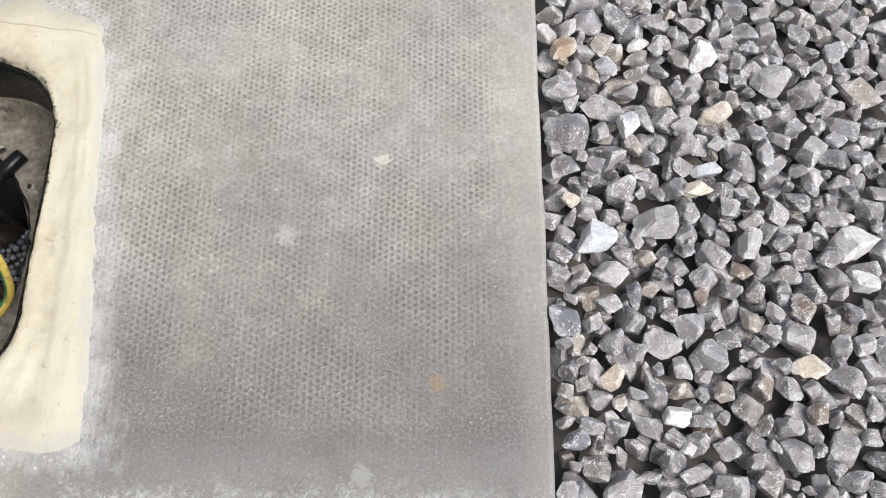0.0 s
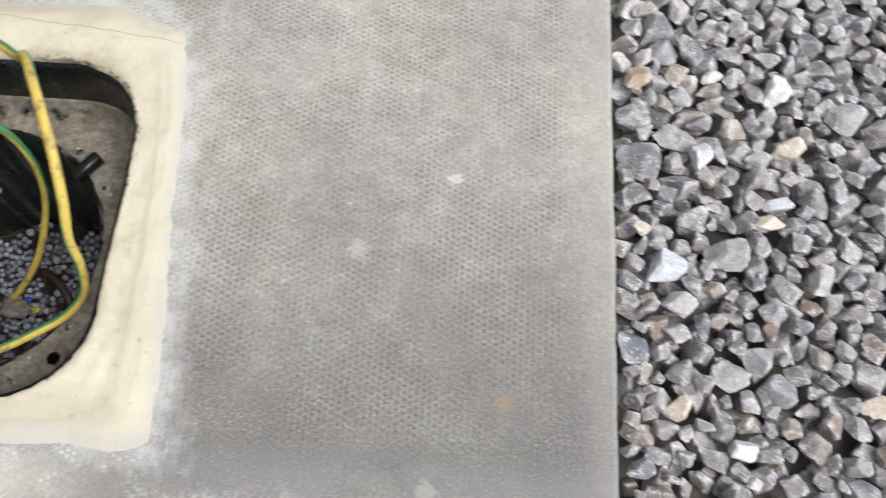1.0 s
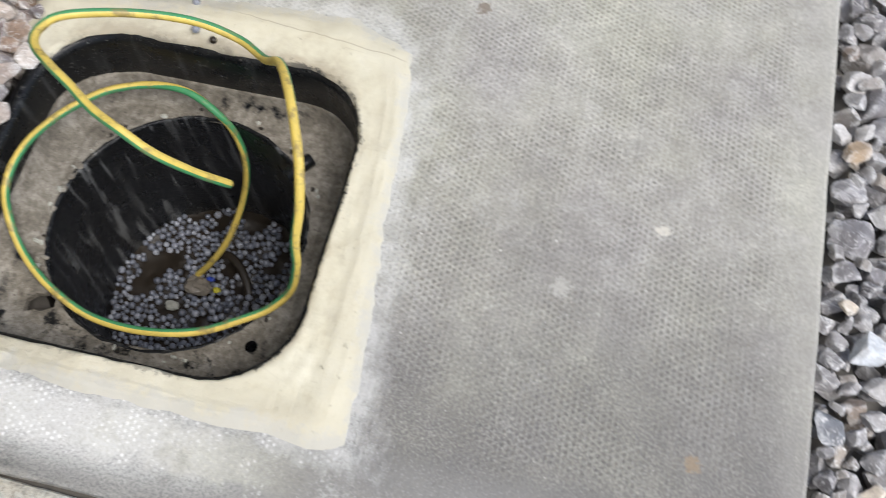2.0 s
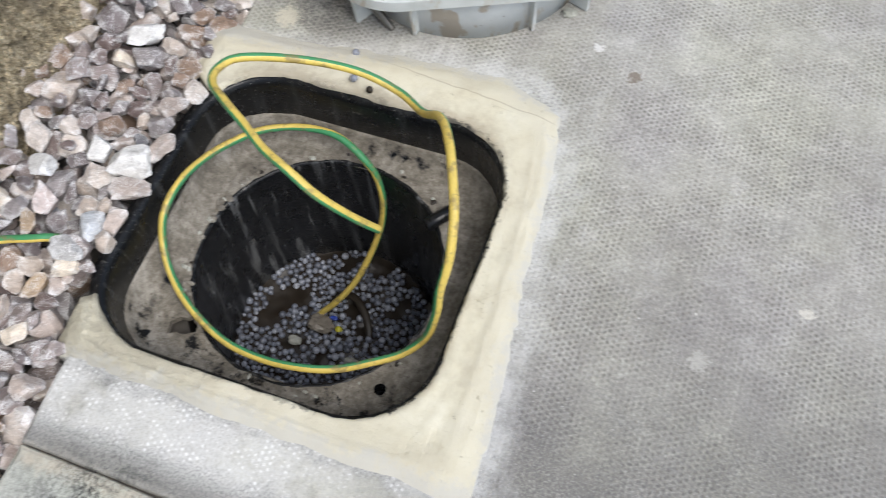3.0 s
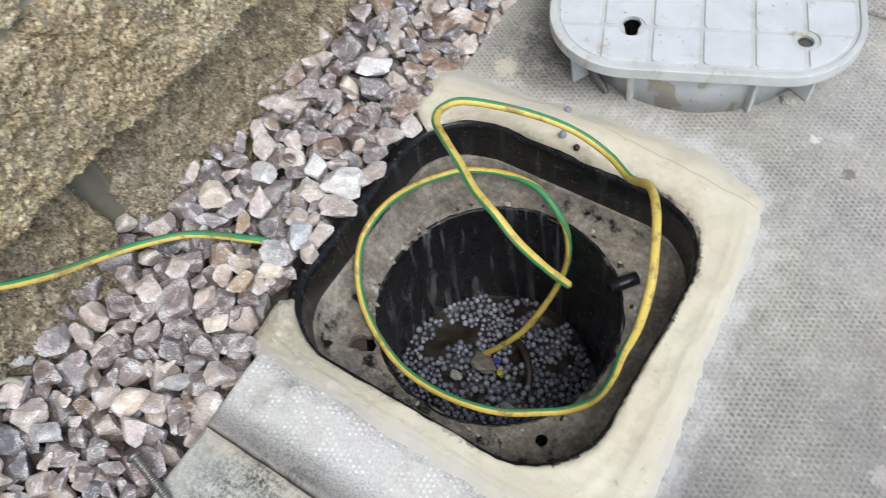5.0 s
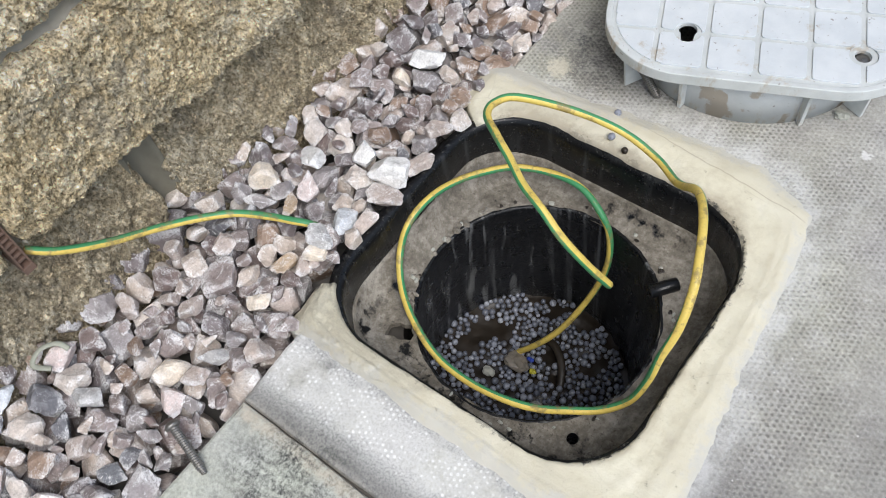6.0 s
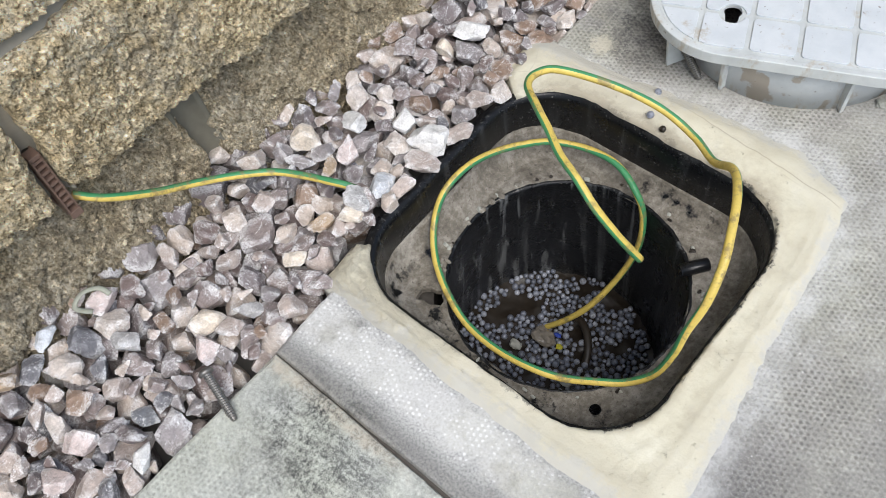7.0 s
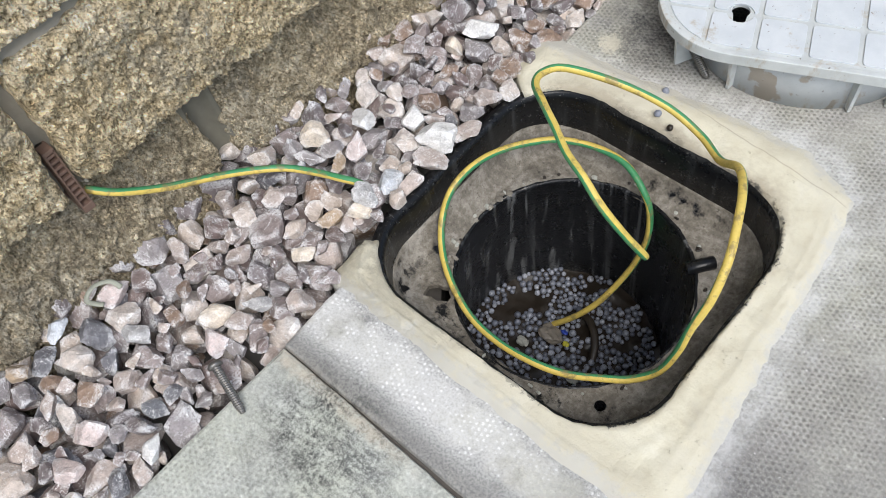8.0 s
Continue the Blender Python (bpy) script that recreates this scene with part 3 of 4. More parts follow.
def edge_points(a, b, n, wobble, seed):
    """A straight cut edge with slight chips."""
    out = []
    for i in range(n):
        t = i / n
        x, y = a[0] + (b[0] - a[0]) * t, a[1] + (b[1] - a[1]) * t
        k = 0 if i == 0 else wobble * lumps(x, y, 0, 55, seed, 3)
        dx, dy = b[0] - a[0], b[1] - a[1]
        l = math.hypot(dx, dy)
        out.append((x - dy / l * k, y + dx / l * k))
    return out


def ragged(corners, wobble, seed, n=24):
    out = []
    for a, b in zip(corners, corners[1:] + corners[:1]):
        out += edge_points(a, b, n, wobble, seed)
    return out


# the slab round the chamber is open towards the gravel
cut = [(-0.601, 0.0008), (0.0, 0.0008), (0.0, 0.6145), (-0.629, 0.6145), (-0.6225, 0.372), (-0.33, 0.372), (-0.31, 0.082), (-0.605, 0.08)]
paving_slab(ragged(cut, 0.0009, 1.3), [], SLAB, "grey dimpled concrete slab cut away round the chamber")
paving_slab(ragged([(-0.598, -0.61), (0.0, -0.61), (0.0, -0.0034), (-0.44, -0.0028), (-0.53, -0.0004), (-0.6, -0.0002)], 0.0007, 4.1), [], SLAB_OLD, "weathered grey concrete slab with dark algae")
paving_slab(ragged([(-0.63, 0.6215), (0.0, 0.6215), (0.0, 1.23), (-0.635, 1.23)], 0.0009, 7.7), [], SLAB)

OPEN_W, OPEN_D, OPEN_R = 0.265, 0.255, 0.062
OX, OY = -0.480, 0.2175


def mortar_ring():
    """Trowelled mortar round three sides of the opening, feathered out on the slab."""
    inner = rounded_loop(OPEN_W, OPEN_D, OPEN_R, 14, OX, OY)
    # from the upper left corner clockwise to the lower left one
    order = inner[::-1]
    start = min(range(len(order)), key=lambda i: math.hypot(order[i][0] + 0.604, order[i][1] - 0.312))
    order = order[start:] + order[:start]
    stop = min(range(len(order)), key=lambda i: math.hypot(order[i][0] + 0.600, order[i][1] - 0.123))
    dense = []
    for a, b in zip(order[:stop], order[1:stop + 1]):
        k = max(1, int(math.hypot(b[0] - a[0], b[1] - a[1]) / 0.004))
        dense += [(a[0] + (b[0] - a[0]) * i / k, a[1] + (b[1] - a[1]) * i / k) for i in range(k)]
    dense.append(order[stop])
    quad = [(-0.640, 0.385), (-0.57, 0.386), (-0.44, 0.402), (-0.375, 0.400), (-0.324, 0.379), (-0.292, 0.062), (-0.613, 0.070)]

    def out_to(p):
        """Where the ray from the centre through p leaves the outer quad."""
        dx, dy = p[0] - OX, p[1] - OY
        best = 9
        for (ax, ay), (bx, by) in zip(quad, quad[1:] + quad[:1]):
            ex, ey = bx - ax, by - ay
            det = dx * -ey + dy * ex
            if abs(det) < 1e-9:
                continue
            t = ((ax - OX) * -ey + (ay - OY) * ex) / det
            u = (dx * (ay - OY) - dy * (ax - OX)) / det
            if t > 0 and -0.02 <= u <= 1.02:
                best = min(best, t)
        return (OX + dx * best, OY + dy * best)

    rows = []
    dense = [(p[0] + (p[0] - OX) * 0.014 * (1 + 0.9 * lumps(*p, 0, 28, 6)), p[1] + (p[1] - OY) * 0.014 * (1 + 0.9 * lumps(*p, 0, 28, 6))) for p in dense]
    steps = 22
    for i, p in enumerate(dense):
        q = out_to(p)
        w = 0.0045 + 0.0018 * lumps(q[0], q[1], 0, 20, 5) + 0.0006 * lumps(q[0], q[1], 0, 170, 9, 3)
        q = (q[0] + w * (q[0] - OX) / 0.15, q[1] + w * (q[1] - OY) / 0.15)
        row = [(p[0], p[1], -0.05), (p[0], p[1], -0.012)]
        for k in range(steps + 1):
            t = k / steps
            x, y = p[0] + (q[0] - p[0]) * t, p[1] + (q[1] - p[1]) * t
            lip = -0.004 * max(0, 1 - t / 0.06) ** 2
            way = 0.06 * lumps(x, y, 0, 18, 3, 2)
            ridge = 0.0011 * math.exp(-((t - 0.70 + way) / 0.07) ** 2) * (0.6 + 0.6 * lumps(x, y, 0, 25, 11)) + 0.0007 * math.exp(-((t - 0.52 - way) / 0.05) ** 2)
            fall = -0.0062 * max(0, (t - 0.6) / 0.4) ** 1.3
            rough = 1 + 1.8 * max(0.0, min(1.0, (-0.50 - x) / 0.08)) * max(0.0, min(1.0, (0.17 - y) / 0.04))
            z = 0.0045 + lip + ridge + fall + 0.0012 * lumps(x, y, 0, 30, 2) + 0.0008 * rough * lumps(x, y, 0, 130, 7) + 0.0005 * (rough - 1) * lumps(x, y, 0, 330, 4)
            row.append((x, y, z))
        row.append((q[0], q[1], -0.02))
        row.append((q[0] * 0.98 + OX * 0.02, q[1] * 0.98 + OY * 0.02, -0.05))
        rows.append(row)
    verts, faces = loft(rows, closed=True)
    n = len(rows[0])
    faces.append(tuple(range(n))[::-1])
    faces.append(tuple(range(len(verts) - n, len(verts))))
    return mesh_of("mortar_surround", verts, faces, True)


mortar = part("mortar_surround", mortar_ring(), MORTAR)
tagged(mortar, "cream trowelled mortar round the chamber frame", "mortar", kind="structure")


# ---- setting: rock-faced wall ----
# plain backing, carried on unseen above the courses to block part of the sky
wall = part("wall_west", box(-1.05, -0.84, -2.5, 3.0, -0.085, 2.4), POINTING)
tagged(wall, "buff rock-faced stone wall with grey mortar joints", "wall", kind="structure")


def stone_block(y0, y1, z0, z1, face, seed, step=0.004, tilt=0.0, bulge=0.0):
    """A split-face block: rough flat front with broken arrises."""
    ny, nz = max(2, int((y1 - y0) / step)), max(2, int((z1 - z0) / step))
    verts, faces = [], []
    for j in range(nz + 1):
        for i in range(ny + 1):
            y, z = y0 + (y1 - y0) * i / ny, z0 + (z1 - z0) * j / nz
            ey, ez = max(0, min(y - y0, y1 - y)), max(0, min(z - z0, z1 - z))
            e = min(1, ey / 0.007) ** 0.6 * min(1, ez / 0.004) ** 0.5
            big = lumps(y, z, 0, 8, seed, 2) * 0.007
            mid = lumps(y, z, 0.3, 40, seed + 3, 3) * 0.006
            fine = noise.fractal(Vector((y * 105 + seed, z * 105, seed)), 0.25, 2.2, 4) * 0.0036
            if step < 0.004:
                fine -= 0.0042 * (noise.voronoi(Vector((y * 290 + 1.5 * lumps(y, z, 0, 70, seed, 2), z * 290, seed + 0.5 * lumps(y, z, 0, 160, seed, 2))))[0][0] - 0.4)
            big *= 1 + 110 * bulge
            mid *= 1 + 130 * bulge
            x = face - 0.009 * (1 - e) - 5.0 * bulge * math.exp((z - z1) / 0.018) + big + mid + fine + tilt * (z - z0) + bulge * math.sin(math.pi * (z - z0) / (z1 - z0))
            dy = lumps(y, z, 1.7, 30, seed, 3) * (0.004 + 0.6 * bulge) * (1 - min(1, ey / 0.03))
            dz = lumps(y, z, 2.9, 26, seed, 4) * 0.0045 * (1 - min(1, ez / 0.03))
            verts.append((x, y + dy, z + dz))
    w = ny + 1
    for j in range(nz):
        for i in range(ny):
            faces.append((j * w + i, j * w + i + 1, (j + 1) * w + i + 1, (j + 1) * w + i))
    ring = [*range(w), *[j * w + ny for j in range(1, nz + 1)], *[nz * w + i for i in range(ny - 1, -1, -1)], *[j * w for j in range(nz - 1, 0, -1)]]
    base = len(verts)
    for k in ring:
        verts.append((-0.848, verts[k][1], verts[k][2]))
    m = len(ring)
    for k in range(m):
        faces.append((ring[k], base + k, base + (k + 1) % m, ring[(k + 1) % m]))
    faces.append(tuple(base + k for k in range(m)))
    return mesh_of("stone_block", verts, faces, True)


# foot, top, front, lean, joint width, places of the upright joints
COURSES = (
    (-0.085, 0.089, -0.741, -0.20, 0.021, (-1.24, -0.80, -0.36, 0.084, 0.56, 1.0, 1.46)),
    (0.113, 0.234, -0.745, 0.0, 0.014, (-1.36, -0.92, -0.48, -0.0365, 0.42, 0.86, 1.3)),
    (0.247, 0.375, -0.746, 0.0, 0.014, (-1.20, -0.76, -0.33, 0.12, 0.57, 1.02, 1.46)),
)
for level, (z0, z1, face, tilt, gap, joints) in enumerate(COURSES):
    for k, (a, b) in enumerate(zip(joints, joints[1:])):
        near = -0.45 < (a + b) / 2 < 0.5
        part("stone_block", stone_block(a + gap, b, z0, z1, face, 3.7 * k + 11.3 * level, 0.0014 if near else 0.009, tilt, 0.007 if level == 0 else 0.0), ROCK, wall)
        # hollow pointing in the upright joint
        rows = []
        for z in np.linspace(z0 - 0.006, z1 + 0.004, 24):
            d = 0.0012 * lumps(b, z, 0, 60, 4)
            rows.append([(-0.842, b - 0.006, z)] + [((-0.766 - 0.16 * z if level == 0 else -0.757) + d - 0.013 * math.sin(math.pi * q / 8), b - 0.005 + (gap + 0.01) * q / 8, z) for q in range(9)] + [(-0.842, b + gap + 0.006, z)])
        part("pointing", mesh_of("pointing", *loft(rows, closed=False), True), SHADED_OLIVE_POINTING if level == 0 else POINTING, wall)
    # bed joint above the course; the lowest has its shadow line in the colour
    rows = []
    for y in np.linspace(-1.3, 1.46, 160):
        d = 0.001 * lumps(y, z1, 0, 60, 9)
        rows.append([(-0.842, y, z1 - 0.006)] + [(-0.755 - (0.052 if level == 0 else 0) + d - 0.009 * math.sin(math.pi * q / 6), y, z1 - 0.005 + 0.023 * q / 6) for q in range(7)] + [(-0.842, y, z1 + 0.019)])
    part("pointing", mesh_of("pointing", *loft(rows, closed=False), True), SHADED_OLIVE_POINTING if level == 0 else POINTING, wall)


# ---- gravel ----
def icosphere(level):
    bm = bmesh.new()
    bmesh.ops.create_icosphere(bm, subdivisions=level, radius=1)
    v = np.array([p.co[:] for p in bm.verts])
    f = np.array([[q.index for q in t.verts] for t in bm.faces])
    bm.free()
    return v, f


BALL_V, BALL_F = icosphere(3)


def chipped(rng):
    """One angular crushed stone: the space within some ten random planes, its edges barely broken, its longest side about 2 across."""
    turn = np.linalg.qr(rng.normal(size=(3, 3)))[0]
    planes = []
    for n in (*turn, *-turn, *rng.normal(size=(5, 3))):
        n = n + 0.28 * rng.normal(size=3)
        planes.append((n / np.linalg.norm(n), rng.uniform(0.5, 0.85) if len(planes) < 6 else rng.uniform(0.62, 1.0)))
    near = sum((np.clip(BALL_V @ n, 0.0, None) / h) ** 60 for n, h in planes)
    v = BALL_V * np.minimum(near ** (-1 / 60), 1.5)[:, None]
    v = v * np.array([1.0, rng.uniform(0.66, 0.95), rng.uniform(0.55, 0.82)])
    waves = rng.normal(size=(4, 3)) * 5.0
    v = v * (1 + 0.012 * np.sin(v @ waves.T + rng.uniform(0, 6, 4)).sum(1))[:, None]
    v = v + 0.008 * rng.normal(size=v.shape)
    return v / np.abs(v[:, 0]).max()


def turned(rng, tip):
    a, b, c = rng.uniform(0, 2 * np.pi), rng.normal() * tip, rng.normal() * tip
    return np.array((Euler((b, c, 0)).to_matrix() @ Matrix.Rotation(a, 3, "Z")))


ROCKS = [chipped(np.random.default_rng(40 + k)) for k in range(36)]


def gravel_bed(x0, x1, y0, y1, base, top, sizes, seed, keep_out, chosen=(), shelf=None):
    """Drops stones one by one on the lowest free spot until the bed is full, leaving room for the chosen ones, which come last."""
    rng = np.random.default_rng(seed)
    cell = 0.0026
    nx, ny = int((x1 - x0) / cell) + 24, int((y1 - y0) / cell) + 24
    height = np.full((nx, ny), base)
    stones = list()
    if shelf:
        sx, s0, s1, sz = shelf
        height[int((sx - x0) / cell + 12):, int((s0 - y0) / cell + 12):int((s1 - y0) / cell + 12)] = sz

    def settle(v, x, y):
        ix = np.clip(((v[:, 0] + x - x0) / cell + 12).astype(int), 0, nx - 1)
        iy = np.clip(((v[:, 1] + y - y0) / cell + 12).astype(int), 0, ny - 1)
        return ix, iy, (height[ix, iy] - v[:, 2]).max()

    def limit(x, y):
        t = top(x, y)
        for cx, cy, size, _ in chosen:
            if (x - cx) ** 2 + (y - cy) ** 2 < (0.0006 * size) ** 2:
                t -= 0.013
                break
        return t

    for scale, misses, lower in ((1.0, 6000, 0.0), (0.76, 4200, 0.0005), (0.6, 4200, 0.0015)):
        failed = 0
        while failed < misses:
            v = ROCKS[rng.integers(len(ROCKS))] * rng.choice(sizes) * rng.uniform(0.85, 1.2) * 0.5 * scale
            v = v @ turned(rng, 0.5).T
            reach, best = v[:, 2].max(), None
            for _ in range(9):
                x, y = rng.uniform(x0, x1), rng.uniform(y0, y1)
                if keep_out(x, y):
                    continue
                ix, iy, z = settle(v, x, y)
                if best is None or z < best[0]:
                    best = (z, x, y, ix, iy)
            if best is None or best[0] + reach > limit(best[1], best[2]) - lower:
                failed += 1
                continue
            z, x, y, ix, iy = best
            z -= 0.002
            np.maximum.at(height, (ix, iy), v[:, 2] + z)
            stones.append(v + (x, y, z))
    own = list()
    for k, (x, y, size, angle) in enumerate(chosen):
        v = ROCKS[(7 * k + seed) % len(ROCKS)] * (1, 0.85, 0.75) * size * 0.00053
        v = v @ np.array(Matrix.Rotation(radians(angle), 3, "Z")).T
        ix, iy, z = settle(v, x, y)
        own.append((v, (x, y, min(z - 0.004, top(x, y) + 0.003 - v[:, 2].max()))))
    return stones, own


def joined_stones(name, stones, material):
    n, m = len(stones), len(BALL_V)
    verts = np.concatenate(stones)
    faces = (BALL_F[None] + (np.arange(n) * m)[:, None, None]).reshape(-1, 3)
    me = bpy.data.meshes.new(name)
    me.vertices.add(len(verts))
    me.vertices.foreach_set("co", verts.ravel())
    me.loops.add(faces.size)
    me.loops.foreach_set("vertex_index", faces.ravel().astype(np.int32))
    me.polygons.add(len(faces))
    me.polygons.foreach_set("loop_start", np.arange(0, faces.size, 3, dtype=np.int32))
    me.polygons.foreach_set("use_smooth", np.zeros(len(faces), dtype=bool))
    me.update(calc_edges=True)
    me.validate()
    me.materials.append(material)
    return new(name, me)


def own_stones(placed, materials, label, group):
    for (v, at), (material, look_of) in zip(placed, materials):
        ob = part("stone", mesh_of("stone", v, BALL_F.tolist()), material)
        ob.location = at
        tagged(ob, look_of + label, "stone", group)


WHITE_ONE = gravel_material("white_stone", (0.74, 0.73, 0.71), 0.3, True)
PALE_ONE = gravel_material("pale_blue_stone", (0.60, 0.63, 0.67), 0.9, True)
CREAM_ONE = gravel_material("cream_stone", (0.72, 0.63, 0.52), 0.2, True)
TAN_ONE = gravel_material("tan_stone", (0.44, 0.33, 0.225), 0.2, True)
DARK_ONE = gravel_material("dark_slate_stone", (0.20, 0.21, 0.235), 0.8, True)
GREY_ONE = gravel_material("grey_stone", (0.42, 0.41, 0.405), 0.8, True)
PINK_ONE = gravel_material("pink_stone", (0.58, 0.485, 0.46), 0.3, True)
W, P, C = (WHITE_ONE, "white limestone"), (PALE_ONE, "pale bluish limestone"), (CREAM_ONE, "cream limestone")
T, D, G, K = (TAN_ONE, "tan brown sandstone"), (DARK_ONE, "dark slate-blue"), (GREY_ONE, "plain grey limestone"), (PINK_ONE, "pinkish limestone")

# the stones that stand out on each bed: place, length in mm, turn in degrees
EAST = [(0.035, 0.21, 34, 21), (0.13, 0.311, 27, 33), (0.042, 0.114, 21, 58), (0.109, 0.249, 23, 0), (0.078, 0.374, 20, 25), (0.047, 0.316, 29, -34),
        (0.169, 0.124, 26, 0), (0.122, 0.359, 26, 61), (0.018, 0.239, 15, 0), (0.212, 0.21, 35, 22), (0.172, 0.339, 30, 12), (0.214, 0.179, 18, 0),
        (0.018, 0.367, 28, 80), (0.062, 0.3, 24, 83), (0.106, 0.299, 21, -21), (0.119, 0.268, 23, 0), (0.012, 0.151, 27, -73), (0.079, 0.138, 31, 0),
        (0.078, 0.088, 19, 0), (0.061, 0.175, 27, -86), (0.141, 0.207, 27, 66), (0.079, 0.223, 34, 17), (0.014, 0.071, 18, 0), (0.196, 0.283, 33, 61)]
EAST_LOOK = [P, C, C, C, W, G, C, W, C, W, G, W, T, P, G, P, D, G, W, D, G, G, D, G]
WEST = [(-0.636, 0.226, 40, 30), (-0.637, 0.163, 30, 86), (-0.632, 0.125, 23, 36), (-0.653, 0.108, 27, 75), (-0.647, 0.065, 28, 88), (-0.727, 0.161, 38, 25),
        (-0.689, 0.174, 28, 108), (-0.641, 0.012, 26, 39), (-0.739, -0.06, 30, 113), (-0.643, -0.098, 28, 39), (-0.735, -0.15, 21, 37), (-0.664, -0.147, 33, 29),
        (-0.7, 0.318, 27, -18), (-0.687, 0.152, 24, 107), (-0.666, -0.017, 35, 49), (-0.647, -0.032, 29, -32), (-0.696, -0.069, 29, 38), (-0.645, -0.172, 30, 41),
        (-0.616, -0.121, 25, 121), (-0.748, -0.107, 26, 115), (-0.687, 0.345, 32, 29), (-0.705, 0.205, 33, -22), (-0.672, 0.232, 29, -32), (-0.637, 0.137, 25, -20)]
WEST_LOOK = [W, P, C, T, C, C, K, G, K, D, T, K, C, T, C, K, G, K, W, P, W, W, W, G]

BED = plain("gravel_dust", (0.17, 0.16, 0.148), 0.95, 0, 0.45, 70, 0.9)
for x0, x1, y0, y1, z in ((0.001, 3.0, -4.0, 4.0, -0.026), (-0.839, -0.629, -4.0, 4.0, -0.050), (-0.629, -0.600, -4.0, 0.062, -0.050)):
    tagged(part("ground_bed", box(x0, x1, y0, y1, -0.0849, z), BED), "packed grey stone dust below the loose gravel", "ground", kind="structure")
SIZES = np.array([0.019, 0.022, 0.025, 0.028, 0.031])
stones, own = gravel_bed(0.008, 0.46, -0.36, 0.60, -0.027, lambda x, y: 0.003 + 0.003 * math.sin(9 * x + 3 * y), SIZES, 5, lambda x, y: False, EAST)
right_bed = joined_stones("gravel_east", stones, GREY_STONE)
tagged(right_bed, "loose grey crushed limestone gravel beside the paving", "gravel", kind="stuff")
own_stones(own, EAST_LOOK, " piece lying on grey gravel", "standout stones on the grey gravel")


def frame_near(x, y):
    return x > (-0.620 if 0.128 < y < 0.31 else -0.631) and 0.07 < y < 0.39 or x > -0.611 - 0.03 * max(0, y)


stones, own = gravel_bed(-0.775, -0.608, -0.40, 0.70, -0.051, lambda x, y: 0.011 + 0.2 * max(0, -0.66 - x) + 0.003 * math.sin(25 * y) + 0.017 * math.exp(-((x + 0.636) ** 2 + (y - 0.134) ** 2) / 0.0004) + (0.013 if x > -0.637 and 0.115 < y < 0.33 else 0.0), SIZES * 1.25, 8, frame_near, WEST, (-0.630, 0.10, 0.34, 0.001))
left_bed = joined_stones("gravel_west", stones, PINK_STONE)
tagged(left_bed, "loose pinkish grey crushed gravel along the wall", "gravel", kind="stuff")
own_stones(own, WEST_LOOK, " piece lying on mixed gravel", "standout stones on the mixed gravel")

# ---- inspection chamber ----
chamber = new("inspection_chamber")
tagged(chamber, "open black plastic drain chamber with muddy ledge", "drain")


def ring3(loop, z):
    return [(x, y, z) for x, y in loop]


def frame_wall():
    a, b = (OPEN_W, OPEN_D), OPEN_R
    prof = ((0.011, -0.004), (0.011, 0.0), (0.0035, 0.0025), (0.0, 0.001), (-0.001, -0.006), (-0.004, -0.057), (0.002, -0.066), (0.011, -0.066))
    loops = [ring3(rounded_loop(OPEN_W + 2 * o, OPEN_D + 2 * o, OPEN_R + o, 14, OX, OY), z - 0.001) for o, z in prof]
    verts, faces = loft(loops + [loops[0]])
    return mesh_of("frame", verts, faces, True)


part("frame", frame_wall(), FRAME_BLACK, chamber, "glossy black plastic square frame")
SHAFT_R = 0.102
LEDGE_Z = -0.060
slot = [(-0.573, 0.122), (-0.566, 0.126), (-0.560, 0.1255), (-0.555, 0.129), (-0.551, 0.131), (-0.552, 0.137), (-0.556, 0.1385), (-0.559, 0.143), (-0.564, 0.1395), (-0.569, 0.139), (-0.575, 0.133)]
ledge_bm = plate(rounded_loop(OPEN_W - 0.004, OPEN_D - 0.004, OPEN_R - 0.002, 14, OX, OY), [ring_loop(SX, SY, SHAFT_R + 0.0015, 96), ring_loop(-0.393, 0.135, 0.0048, 16), slot], -0.066, LEDGE_Z, 0.0)
part("ledge", ledge_bm, LEDGE_MUD, chamber, "ledge caked with dried grey mud")


def mud_cove():
    """Dried silt banked up against the foot of the frame, all round."""
    prof = ((-0.0008, -0.047), (-0.0026, -0.0415), (-0.0048, -0.0465), (-0.009, -0.0535), (-0.0155, -0.0580), (-0.024, -0.0597), (-0.0265, -0.0625))
    loops = []
    for k, (o, z) in enumerate(prof):
        ring = []
        for x, y in rounded_loop(OPEN_W + 2 * o, OPEN_D + 2 * o, OPEN_R + o, 22, OX, OY):
            rise = (0.0032 * lumps(x, y, 0, 22, 14, 3) + 0.009 * max(0.0, min(1.0, (-0.572 - x) / 0.03))) * (0.0 if k == 0 else max(0.0, 1 - k / 5)) + 0.0007 * lumps(x, y, 0, 150, 3, 3)
            ring.append((x, y, z + rise))
        loops.append(ring)
    return mesh_of("silt", *loft(loops), True)


part("silt", mud_cove(), LEDGE_MUD, chamber, "bank of dried grey silt")


